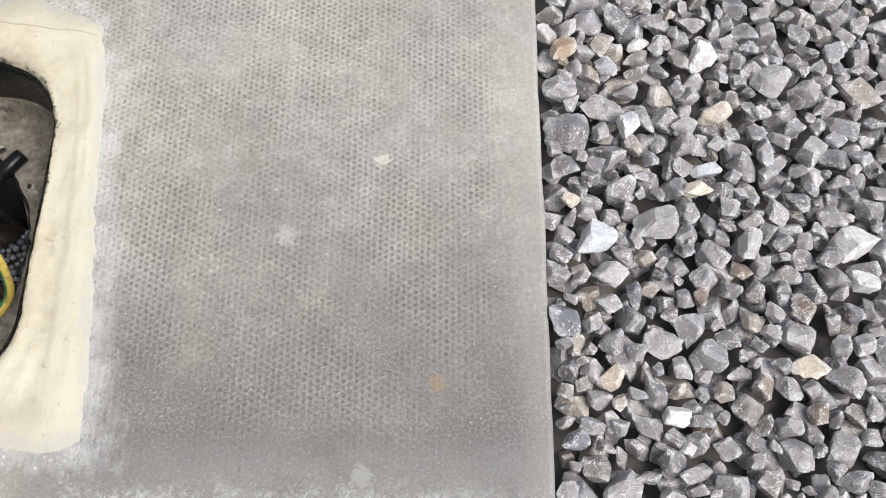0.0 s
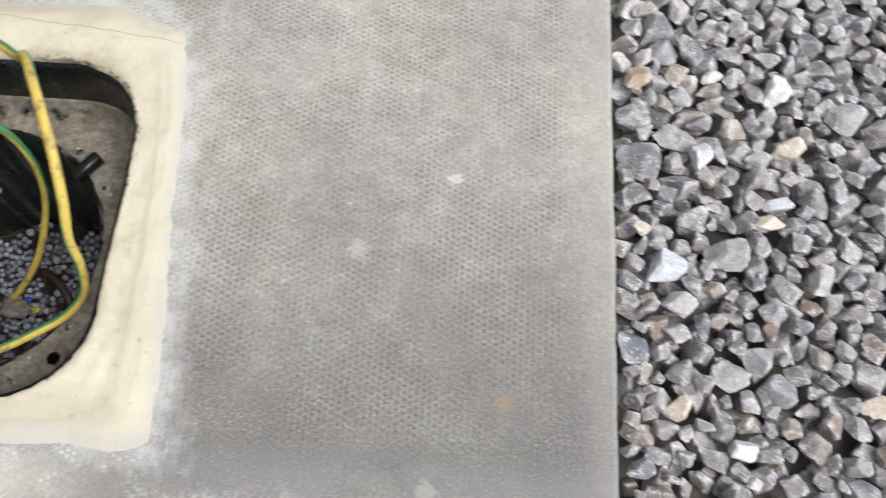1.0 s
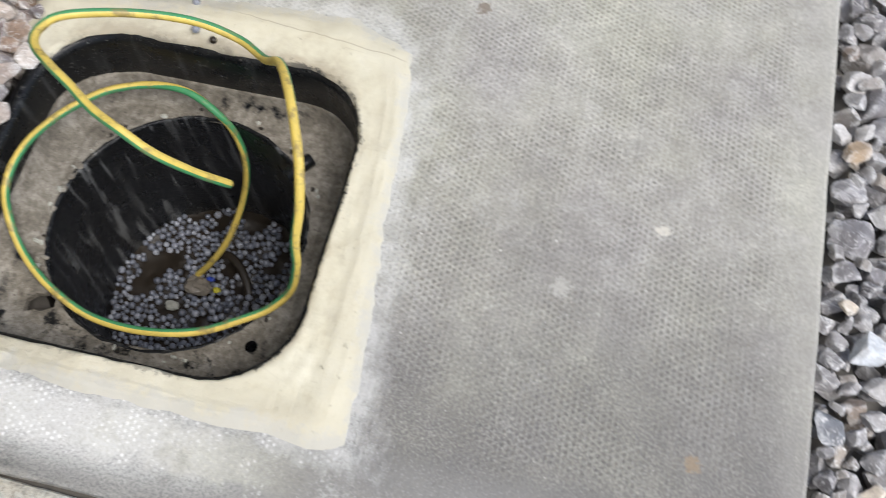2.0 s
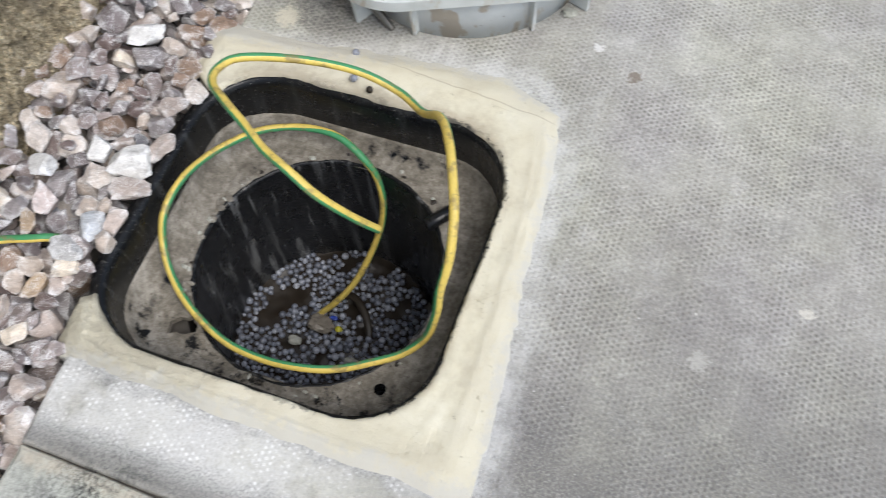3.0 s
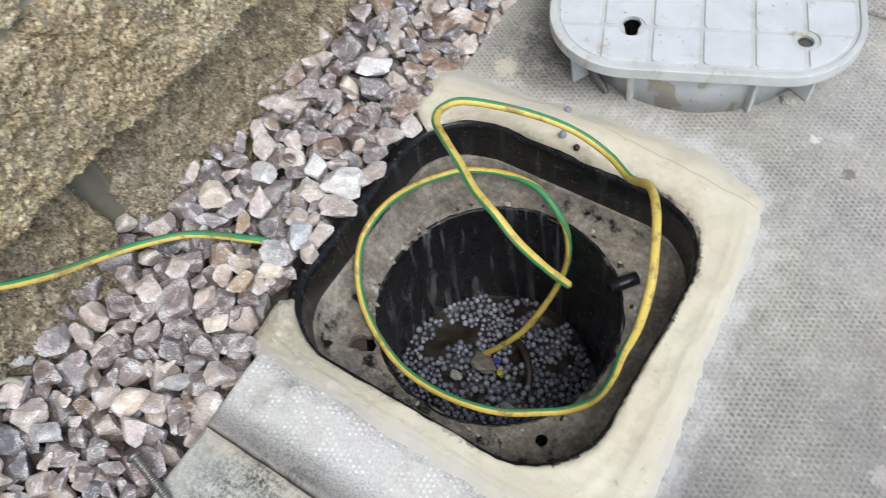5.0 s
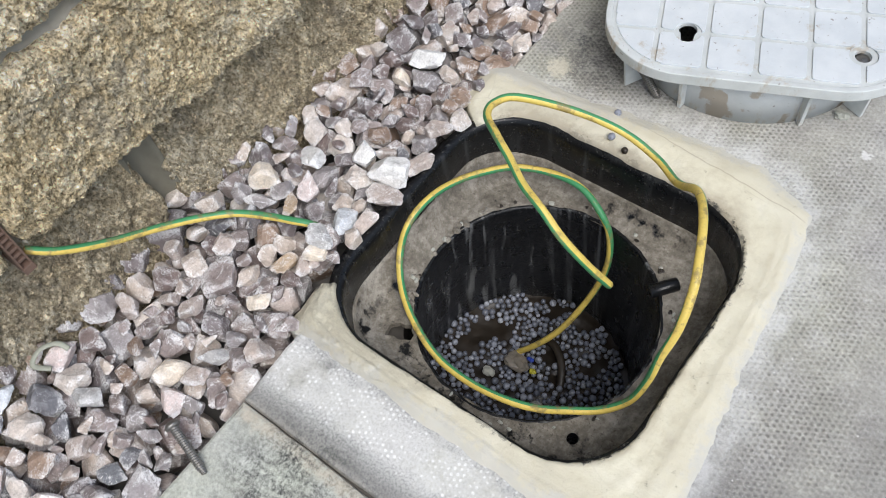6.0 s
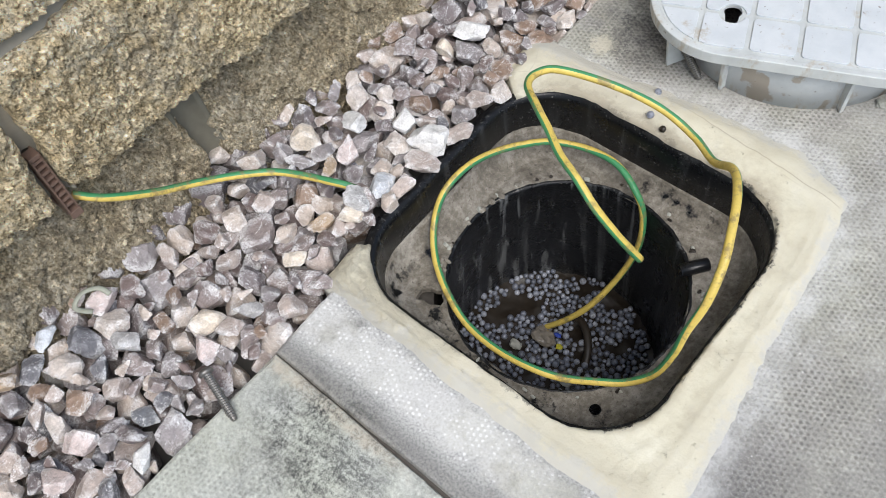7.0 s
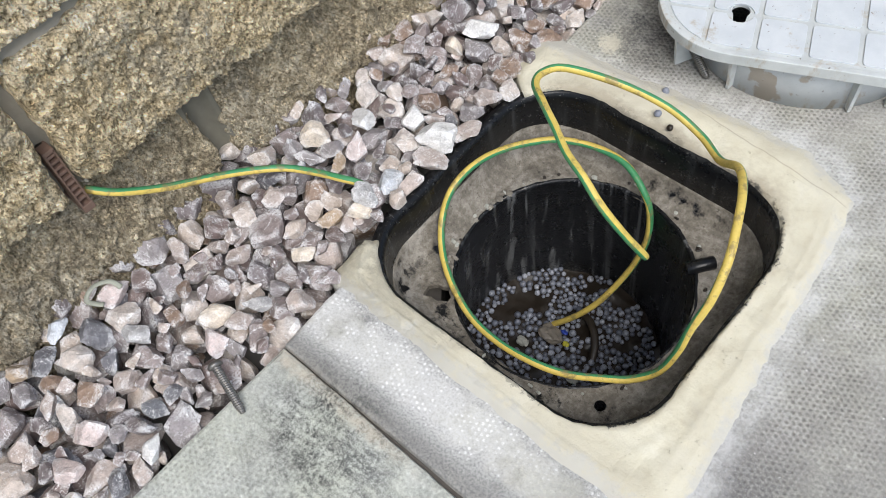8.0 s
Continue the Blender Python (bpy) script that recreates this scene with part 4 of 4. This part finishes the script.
def shaft_mesh():
    loops = []
    for k in range(26):
        t = k / 25
        z = LEDGE_Z - 0.003 - 0.262 * t
        cx, cy = SX - 0.026 * t, SY + 0.006 * t
        r = SHAFT_R + 0.001 * t
        ring = []
        for i in range(144):
            a = 2 * math.pi * i / 144
            rib = 0.0012 * max(0, math.cos(24 * a)) ** 6 * min(1, t * 6)
            ring.append((cx + (r - rib) * math.cos(a), cy + (r - rib) * math.sin(a), z))
        loops.append(ring)
    lip = []
    for o, z in ((0.005, -0.012), (0.0042, -0.0008), (0.0026, 0.0005), (0.001, 0.0003), (0.0002, -0.0015)):
        ring = []
        for i in range(144):
            a = 2 * math.pi * i / 144
            r = SHAFT_R + o + 0.0016 * lumps(math.cos(a), math.sin(a), 0, 5, 2, 4) * (1 if o > 0.0005 else 0.25)
            ring.append((SX + r * math.cos(a), SY + r * math.sin(a), LEDGE_Z + z + 0.0008 * lumps(math.cos(a), math.sin(a), o * 40, 9, 6, 3)))
        lip.append(ring)
    verts, faces = loft(lip + loops)
    return mesh_of("shaft", verts, faces, True)


part("shaft", shaft_mesh(), SHAFT_BLACK, chamber, "black ribbed shaft with pale vertical streaks")


def tube(a, b, r, n=20, cap=0.0012):
    """A closed round bar between two points with softened ends."""
    a, b = Vector(a), Vector(b)
    q = (b - a).to_track_quat("Z", "Y")
    l = (b - a).length
    rings = []
    for o, z in ((0.01, 0), (r - cap, 0), (r, cap), (r, l - cap), (r - cap, l), (0.0003, l)):
        o = min(o, r)
        if z == 0 and o > r - cap:
            o = r - cap
        rings.append([tuple(a + q @ Vector((o * math.cos(2 * math.pi * i / n), o * math.sin(2 * math.pi * i / n), z))) for i in range(n)])
    rings.insert(0, [tuple(a + q @ Vector((0.0003 * math.cos(2 * math.pi * i / n), 0.0003 * math.sin(2 * math.pi * i / n), 0))) for i in range(n)])
    verts, faces = loft(rings)
    return mesh_of("tube", verts, faces, True)


part("peg", tube((-0.409, 0.279, -0.055), (-0.393, 0.298, -0.053), 0.0060), BLACK, chamber, "black plastic peg")
sock = [[(-0.393 + r * math.cos(2 * math.pi * i / 16), 0.135 + r * math.sin(2 * math.pi * i / 16), z) for i in range(16)] for r, z in ((0.0048, -0.0605), (0.004, -0.064), (0.004, -0.08), (0.0003, -0.08))]
part("screw_hole", mesh_of("screw_hole", *loft(sock), True), BLACK, chamber)
BZ = -0.243
BX, BY = SX - 0.020, SY + 0.005


def mud_floor():
    verts, faces = [], []
    rings, n = 26, 72
    for k in range(rings + 1):
        r = 0.108 * max(k, 0.02) / rings
        for i in range(n):
            a = 2 * math.pi * i / n
            x, y = BX + r * math.cos(a), BY + r * math.sin(a)
            verts.append((x, y, BZ + 0.005 * lumps(x, y, 0, 34, 3) + 0.002 * lumps(x, y, 0, 120, 8)))
    for k in range(rings):
        for i in range(n):
            j = (i + 1) % n
            faces.append((k * n + i, k * n + j, (k + 1) * n + j, (k + 1) * n + i))
    faces.append(tuple(range(n))[::-1])
    return mesh_of("mud", verts, faces, True)


mud = part("mud", mud_floor(), MUD)
tagged(mud, "wet dark brown mud at the bottom of the shaft", "mud", kind="stuff")


def bead_mesh():
    """Small grey foam beads drifted over the mud in clumps, with bare patches between."""
    rng = np.random.default_rng(12)
    ball_v, ball_f = icosphere(2)
    bare = ((-0.570, 0.246, 0.019), (-0.575, 0.222, 0.015), (-0.520, 0.231, 0.013), (-0.494, 0.258, 0.013), (-0.476, 0.243, 0.012), (-0.537, 0.206, 0.012), (-0.507, 0.193, 0.012), (-0.486, 0.312, 0.015), (-0.55, 0.312, 0.012))
    spots = []
    tries = 0
    while len(spots) < 690 and tries < 60000:
        tries += 1
        a, q = rng.uniform(0, 2 * np.pi), 0.099 * math.sqrt(rng.random())
        x, y, r = BX + q * math.cos(a), BY + q * math.sin(a), rng.uniform(0.0022, 0.0040)
        if any((x - bx) ** 2 + (y - by) ** 2 < (br * rng.uniform(0.75, 1.1)) ** 2 for bx, by, br in bare):
            continue
        if lumps(x, y, 0, 30, 21, 2) < -0.36 or any((x - sx) ** 2 + (y - sy) ** 2 < (0.88 * (r + sr)) ** 2 for sx, sy, sr in spots):
            continue
        spots.append((x, y, r))
    verts, faces = [], []
    for x, y, r in spots:
        z = BZ + 0.005 * lumps(x, y, 0, 34, 3) + r * (0.75 + 0.35 * math.sin(7919 * x))
        faces.append(ball_f + len(verts) * len(ball_v))
        verts.append(ball_v * r + (x, y, z))
    me = mesh_of("foam_beads", np.concatenate(verts), np.concatenate(faces).tolist(), True)
    return me


beads = part("foam_beads", bead_mesh(), BEAD)
tagged(beads, "hundreds of small grey polystyrene beads on mud", "beads", kind="stuff")


# ---- earth cable ----
def cable_mesh(points, twists, radius, per=8, wobble=0.0):
    """A round sheath swept along a line: green over part of its girth, yellow over the rest."""
    line = spline(points, per)
    twist = np.interp(np.linspace(0, len(points) - 1, len(line)), *zip(*twists))
    n = 18
    verts, faces, slots = [], [], []
    for i, p in enumerate(line):
        t = Vector(line[min(i + 1, len(line) - 1)] - line[max(i - 1, 0)]).normalized()
        lean = Vector((0.32, -0.36, 0.88))
        up = (lean - t * t.dot(lean)).normalized()
        side = t.cross(up)
        for k in range(n):
            a = radians(twist[i]) + 2 * math.pi * (k + 0.5) / n
            r = radius * (1 + wobble * lumps(*p, 60, 4, 2))
            verts.append(Vector(p) + (up * math.cos(a) + side * math.sin(a)) * r)
    for i in range(len(line) - 1):
        for k in range(n):
            j = (k + 1) % n
            faces.append((i * n + k, i * n + j, (i + 1) * n + j, (i + 1) * n + k))
            slots.append(1 if min(k + 1, n - k) <= 4 else 0)
    faces += [tuple(range(n))[::-1], tuple(range(len(verts) - n, len(verts)))]
    slots += [0, 0]
    me = mesh_of("sheath", verts, faces, True)
    me.materials.append(YELLOW)
    me.materials.append(GREEN)
    me.polygons.foreach_set("material_index", slots)
    return me, line


LOOP_UP = [
    (-0.419, 0.223, 0.026), (-0.431, 0.211, 0.058), (-0.448, 0.203, 0.09), (-0.468, 0.207, 0.106),
    (-0.49, 0.217, 0.106), (-0.511, 0.231, 0.106), (-0.532, 0.244, 0.106), (-0.553, 0.261, 0.098),
    (-0.558, 0.277, 0.094), (-0.548, 0.294, 0.09), (-0.511, 0.314, 0.078), (-0.474, 0.328, 0.062),
    (-0.442, 0.328, 0.05), (-0.415, 0.31, 0.058), (-0.391, 0.288, 0.09), (-0.375, 0.263, 0.102),
    (-0.363, 0.237, 0.098), (-0.355, 0.216, 0.09), (-0.352, 0.196, 0.07), (-0.356, 0.184, 0.042),
    (-0.36, 0.18, 0.006), (-0.368, 0.173, -0.026), (-0.384, 0.161, -0.042),
]
LOOP_DOWN = [
    (-0.405, 0.148, -0.046), (-0.429, 0.136, -0.05), (-0.456, 0.128, -0.05), (-0.489, 0.126, -0.054),
    (-0.523, 0.13, -0.054), (-0.557, 0.144, -0.05), (-0.584, 0.163, -0.046), (-0.6, 0.184, -0.034),
    (-0.602, 0.203, -0.014), (-0.601, 0.232, -0.01), (-0.596, 0.264, -0.018), (-0.582, 0.294, -0.026),
    (-0.567, 0.315, -0.034), (-0.537, 0.326, -0.034), (-0.506, 0.326, -0.034), (-0.48, 0.318, -0.046),
    (-0.469, 0.315, -0.07), (-0.467, 0.31, -0.11), (-0.475, 0.298, -0.154), (-0.49, 0.271, -0.194),
    (-0.51, 0.251, -0.222), (-0.535, 0.238, -0.25),
]
LOOP = LOOP_UP + LOOP_DOWN
FEED = [
    (-0.764, -0.022, 0.098), (-0.752, -0.006, 0.086), (-0.745, 0.026, 0.063), (-0.738, 0.060, 0.045), (-0.726, 0.088, 0.034),
    (-0.708, 0.112, 0.027), (-0.684, 0.126, 0.025), (-0.662, 0.134, 0.026), (-0.650, 0.140, 0.024), (-0.641, 0.145, 0.018), (-0.636, 0.149, 0.006),
]



def earth_cable(name, points, twists, label, radius=0.0032):
    thing = new(name)
    me, line = cable_mesh(points, twists, radius, wobble=0.04)
    part("sheath", me, YELLOW, thing)
    d = Vector(line[0] - line[1]).normalized()
    a = Vector(line[0])
    part("core", tube(a - d * 0.002, a + d * 0.0012, 0.0026, 14, 0.0005), COPPER, thing, "bare copper core")
    return tagged(thing, label, "cable")


earth_cable("earth_cable", LOOP, ((0, -112), (7, -108), (9, -90), (13, -90), (16, -170), (19, -262), (21, -272), (36, -270), (39, -440), (42, -530), (44, -540)), "green and yellow earth cable coiled over the open chamber")
earth_cable("earth_cable", FEED, ((0, -85), (3, -80), (10, -60)), "green and yellow earth cable running from wall into gravel")

# ---- weep vent ----
vent = new("weep_vent")
tagged(vent, "brown slotted plastic weep vent in a wall joint", "vent")
VY, VZ0, VZ1, VX = -0.0295, 0.095, 0.158, -0.752
for o, w in ((-0.0038, 0.0016), (0.0038, 0.0016)):
    part("side", box(VX - 0.014, VX, VY + o - w / 2, VY + o + w / 2, VZ0, VZ1, 0.0004), BROWN, vent)
# near-black block painted for the shade in the vent's hollow
part("back", box(VX - 0.03, VX - 0.012, VY - 0.0036, VY + 0.0036, VZ0, VZ1 - 0.003), HOLE, vent)
part("foot", box(VX - 0.03, VX + 0.001, VY - 0.0048, VY + 0.0048, VZ0 - 0.005, VZ0 + 0.002, 0.0006), BROWN, vent)
part("cap", box(VX - 0.010, VX, VY - 0.0046, VY + 0.0046, VZ1 - 0.002, VZ1 + 0.002, 0.0005), BROWN, vent)
for k in range(9):
    z = VZ0 + 0.007 + k * 0.0062
    part("louvre", box(VX - 0.013, VX - 0.001, VY - 0.0033, VY + 0.0033, z, z + 0.0026, 0.0004), BROWN, vent)

# ---- cover ----
LX, LY, LTURN, LZ = -0.460, 0.541, radians(23), 0.066
lid = new("chamber_cover")
lid.matrix_world = pose(LX, LY, 0, 0, 0, 23)
tagged(lid, "pale grey plastic chamber cover lying on the paving", "drain cover")


def keyhole(u, v, turn):
    c, s = math.cos(turn), math.sin(turn)
    pts = [(0.0076 * math.cos(radians(a)), 0.0076 * math.sin(radians(a)) + 0.005) for a in range(-40, 221, 20)]
    pts += [(-0.0046, -0.0105), (0.0046, -0.0105)]
    return [(u + c * x - s * y, v + s * x + c * y) for x, y in pts]


LOCKS = [keyhole(-0.0578, -0.0800, 0.0), ring_loop(0.0797, -0.086, 0.0066, 20)]
SIDE = 0.256
part("plate", plate(rounded_loop(SIDE - 0.0112, SIDE - 0.0112, 0.0624, 14), LOCKS, LZ - 0.0046, LZ - 0.0018, 0.0), LID, lid)
plug = tube((0.0797, -0.086, LZ - 0.016), (0.0797, -0.086, LZ - 0.0045), 0.0064)
part("plug", plug, STEEL, lid, "dull grey locking screw sunk in its hole")
rim_in = rounded_loop(SIDE - 0.011, SIDE - 0.011, 0.0625, 14)
part("rim", plate(rounded_loop(SIDE, SIDE, 0.068, 14), [rim_in], LZ - 0.0105, LZ - 0.0002, 0.0009), LID, lid)


def inside_round(x, y, w, r):
    qx, qy = max(abs(x) - (w / 2 - r), 0), max(abs(y) - (w / 2 - r), 0)
    return math.hypot(qx, qy) < r if qx and qy else max(abs(x), abs(y)) < w / 2


def pad(cx, cy, size):
    """A raised square of the tread, trimmed by the round corners and notched round the lock holes."""
    corners = rounded_loop(size, size, 0.0035, 4, cx, cy)
    w, r = SIDE - 0.017, 0.0595
    out = []
    for (ax, ay), (bx, by) in zip(corners, corners[1:] + corners[:1]):
        steps = max(1, int(math.hypot(bx - ax, by - ay) / 0.0007))
        for k in range(steps):
            x, y = ax + (bx - ax) * k / steps, ay + (by - ay) * k / steps
            for _ in range(80):
                if inside_round(x, y, w, r):
                    break
                x, y = x + (cx * 0.6 - x) * 0.02, y + (cy * 0.6 - y) * 0.02
            for lx, ly in ((-0.0578, -0.0788), (0.0797, -0.086)):
                d = math.hypot(x - lx, y - ly)
                if d < 0.0112:
                    x, y = lx + (x - lx) * 0.0112 / max(d, 1e-4), ly + (y - ly) * 0.0112 / max(d, 1e-4)
            if not out or math.hypot(x - out[-1][0], y - out[-1][1]) > 0.0003:
                out.append((x, y))
    return out


for i in range(6):
    for j in range(6):
        cx, cy = -0.1025 + i * 0.0405, -0.0993 + j * 0.0405
        if inside_round(cx, cy, SIDE - 0.012, 0.060):
            part("pad", plate(pad(cx, cy, 0.0362), [], LZ - 0.0018, LZ - 0.0004, 0.0003), LID_PAD, lid)


def skirt_mesh():
    prof = ((0.1090, 0.0), (0.1120, 0.0), (0.1130, LZ - 0.008), (0.1100, LZ - 0.008))
    loops = [[(r * math.cos(2 * math.pi * i / 96), r * math.sin(2 * math.pi * i / 96), z) for i in range(96)] for r, z in prof]
    return mesh_of("skirt", *loft(loops + [loops[0]]), True)


part("skirt", skirt_mesh(), LID_SKIRT, lid, "round skirt with brown mud stains")
for quarter in range(4):
    for a, reach in ((219, 0.1400), (242, 0.1235), (293, 0.1235), (316, 0.1365)):
        if quarter % 2 and a in (219, 316):
            continue
        bm = box(0.1115, reach - 0.005, -0.0017, 0.0017, 0.001, LZ - 0.009, 0.0005)
        for v in bm.verts:
            if v.co.x > 0.113:
                v.co.x += 0.005 * v.co.z / LZ
        bmesh.ops.rotate(bm, verts=bm.verts, cent=(0, 0, 0), matrix=Matrix.Rotation(radians(a + 90 * quarter), 3, "Z"))
        part("fin", bm, LID, lid)


def screw(name, head, tip, r, head_r, label, thread=True):
    """A threaded screw with a domed head, lying between two points."""
    a, b = Vector(head), Vector(tip)
    q = (b - a).to_track_quat("Z", "Y")
    l = (b - a).length
    thing = new(name)
    n, turns = 16, int(l / 0.0019)
    rings = []
    for k in range(turns * 4 + 1):
        z = l * k / (turns * 4)
        base = r * (1.0 if z < l - 0.006 else max(0.6, (l - z) / 0.006 * 0.4 + 0.6))
        ring = []
        for i in range(n):
            ang = 2 * math.pi * i / n
            ph = (z / (l / turns) + i / n) % 1
            rr = base * (0.84 + 0.16 * abs(2 * ph - 1) * 2 - 0.08)
            ring.append(tuple(a + q @ Vector((rr * math.cos(ang), rr * math.sin(ang), z))))
        rings.append(ring)
    verts, faces = loft(rings)
    faces += [tuple(range(n))[::-1], tuple(range(len(verts) - n, len(verts)))]
    part("shank", mesh_of("shank", verts, faces, True), STEEL, thing)
    prof = ((0.0003, -0.0045), (head_r * 0.55, -0.0042), (head_r * 0.9, -0.0028), (head_r, -0.0012), (head_r, 0.0002), (r, 0.0012))
    rings = [[tuple(a + q @ Vector((o * math.cos(2 * math.pi * i / 20), o * math.sin(2 * math.pi * i / 20), z))) for i in range(20)] for o, z in prof]
    part("head", mesh_of("head", *loft(rings), True), STEEL, thing)
    return tagged(thing, label, "screw")


screw("screw", (-0.620, -0.0475, 0.0155), (-0.581, -0.0580, 0.0038), 0.0037, 0.0060, "dull steel screw lying on the slab edge")
screw("bolt", (-0.542, 0.449, 0.026), (-0.489, 0.421, 0.0045), 0.0040, 0.0056, "dull steel bolt hanging below the cover")

# ---- small litter ----
for x, y, r, m, label in ((-0.510, 0.388, 0.0033, BEAD, "grey polystyrene bead on the mortar"), (-0.499, 0.359, 0.0034, BEAD, "grey polystyrene bead on the mortar"), (-0.482, 0.352, 0.003, MUD, "dark crumb of mud on the mortar")):
    bm = bmesh.new()
    bmesh.ops.create_icosphere(bm, subdivisions=3, radius=r)
    for v in bm.verts:
        v.co *= 1 + 0.08 * lumps(*v.co, 300, x * 50)
    bmesh.ops.translate(bm, verts=bm.verts, vec=(x, y, r + (0.0005 if y > 0.38 else 0.005)))
    tagged(part("bead" if m is BEAD else "crumb", smooth(bm), m), label, "litter", "crumbs on the mortar")


def strip(points, radius, n=8):
    line = spline(points, 6)
    rings = []
    for i, p in enumerate(line):
        t = Vector(line[min(i + 1, len(line) - 1)] - line[max(i - 1, 0)]).normalized()
        up = Vector((0, 0, 1)) - t * t.z
        up.normalize()
        side = t.cross(up)
        rings.append([tuple(Vector(p) + up * (0.5 * radius * math.cos(2 * math.pi * k / n)) + side * (radius * math.sin(2 * math.pi * k / n))) for k in range(n)])
    verts, faces = loft(rings)
    faces += [tuple(range(n))[::-1], tuple(range(len(verts) - n, len(verts)))]
    return mesh_of("strip", verts, faces, True)


tagged(part("plastic_scrap", strip([(-0.730, -0.070, 0.022), (-0.742, -0.077, 0.025), (-0.746, -0.066, 0.028), (-0.740, -0.054, 0.027), (-0.731, -0.051, 0.023)], 0.0023), FILM_PALE),
       "pale curled scrap of plastic on the gravel", "litter")
tagged(part("bottle_ring", strip([(-0.516, 0.262, BZ + 0.004), (-0.502, 0.268, BZ + 0.011), (-0.487, 0.261, BZ + 0.013), (-0.474, 0.247, BZ + 0.010), (-0.467, 0.232, BZ + 0.004)], 0.0042), LEAF),
       "brown curved piece of dirty plastic in the mud", "litter")


def crumpled(name, x, y, z, sx, sy, sz, material, label, seed):
    bm = bmesh.new()
    bmesh.ops.create_icosphere(bm, subdivisions=3, radius=1)
    for v in bm.verts:
        k = 1 + 0.35 * lumps(*v.co, 1.6, seed, 3)
        v.co = (x + v.co.x * sx * k, y + v.co.y * sy * k, z + v.co.z * sz * k)
    return tagged(part(name, bm, material), label, "litter")


crumpled("film_scrap", -0.520, 0.231, BZ + 0.006, 0.013, 0.010, 0.006, FILM, "crumpled dirty clear film among the beads", 2)
crumpled("plastic_chip", -0.507, 0.239, BZ + 0.012, 0.004, 0.0025, 0.002, BLUE, "small blue chip of plastic among the beads", 3)
crumpled("plastic_chip", -0.498, 0.230, BZ + 0.010, 0.0035, 0.003, 0.002, LIME, "small yellow chip of plastic among the beads", 5)
crumpled("pebble", -0.537, 0.206, BZ + 0.006, 0.007, 0.005, 0.004, SCRAP, "small pale pebble in the mud", 6)
crumpled("paper_scrap", -0.472, 0.203, BZ + 0.007, 0.009, 0.004, 0.002, SCRAP, "torn white scrap beside the shaft wall", 8)
for k in range(26):
    rng = random.Random(70 + k)
    a = rng.uniform(0, 2 * math.pi)
    x, y = OX + rng.uniform(0.107, 0.114) * math.cos(a), OY + rng.uniform(0.107, 0.114) * math.sin(a)
    crumpled("crumb", x, y, LEDGE_Z + 0.0008, 0.0018 * rng.uniform(0.6, 1.5), 0.0016 * rng.uniform(0.6, 1.5), 0.0012, SCRAP if k % 3 else MUD, "crumb of grit on the muddy ledge", k)["group"] = "grit on the ledge"
crumpled("crumb", -0.351, 0.486, 0.002, 0.006, 0.005, 0.003, SCRAP, "small crumb of mortar beside the cover", 31)
for k in range(16):
    rng = random.Random(170 + k)
    a = radians(rng.uniform(140, 215))
    r = rng.uniform(0.1035, 0.112)
    crumpled("crumb", SX + r * math.cos(a), SY + r * math.sin(a), LEDGE_Z + 0.001, 0.0026 * rng.uniform(0.6, 1.6), 0.0024 * rng.uniform(0.6, 1.6), 0.002, LEDGE_MUD if k % 4 else SCRAP, "crumb of dried mud at the shaft edge", k + 60)["group"] = "mud crumbs at the shaft edge"
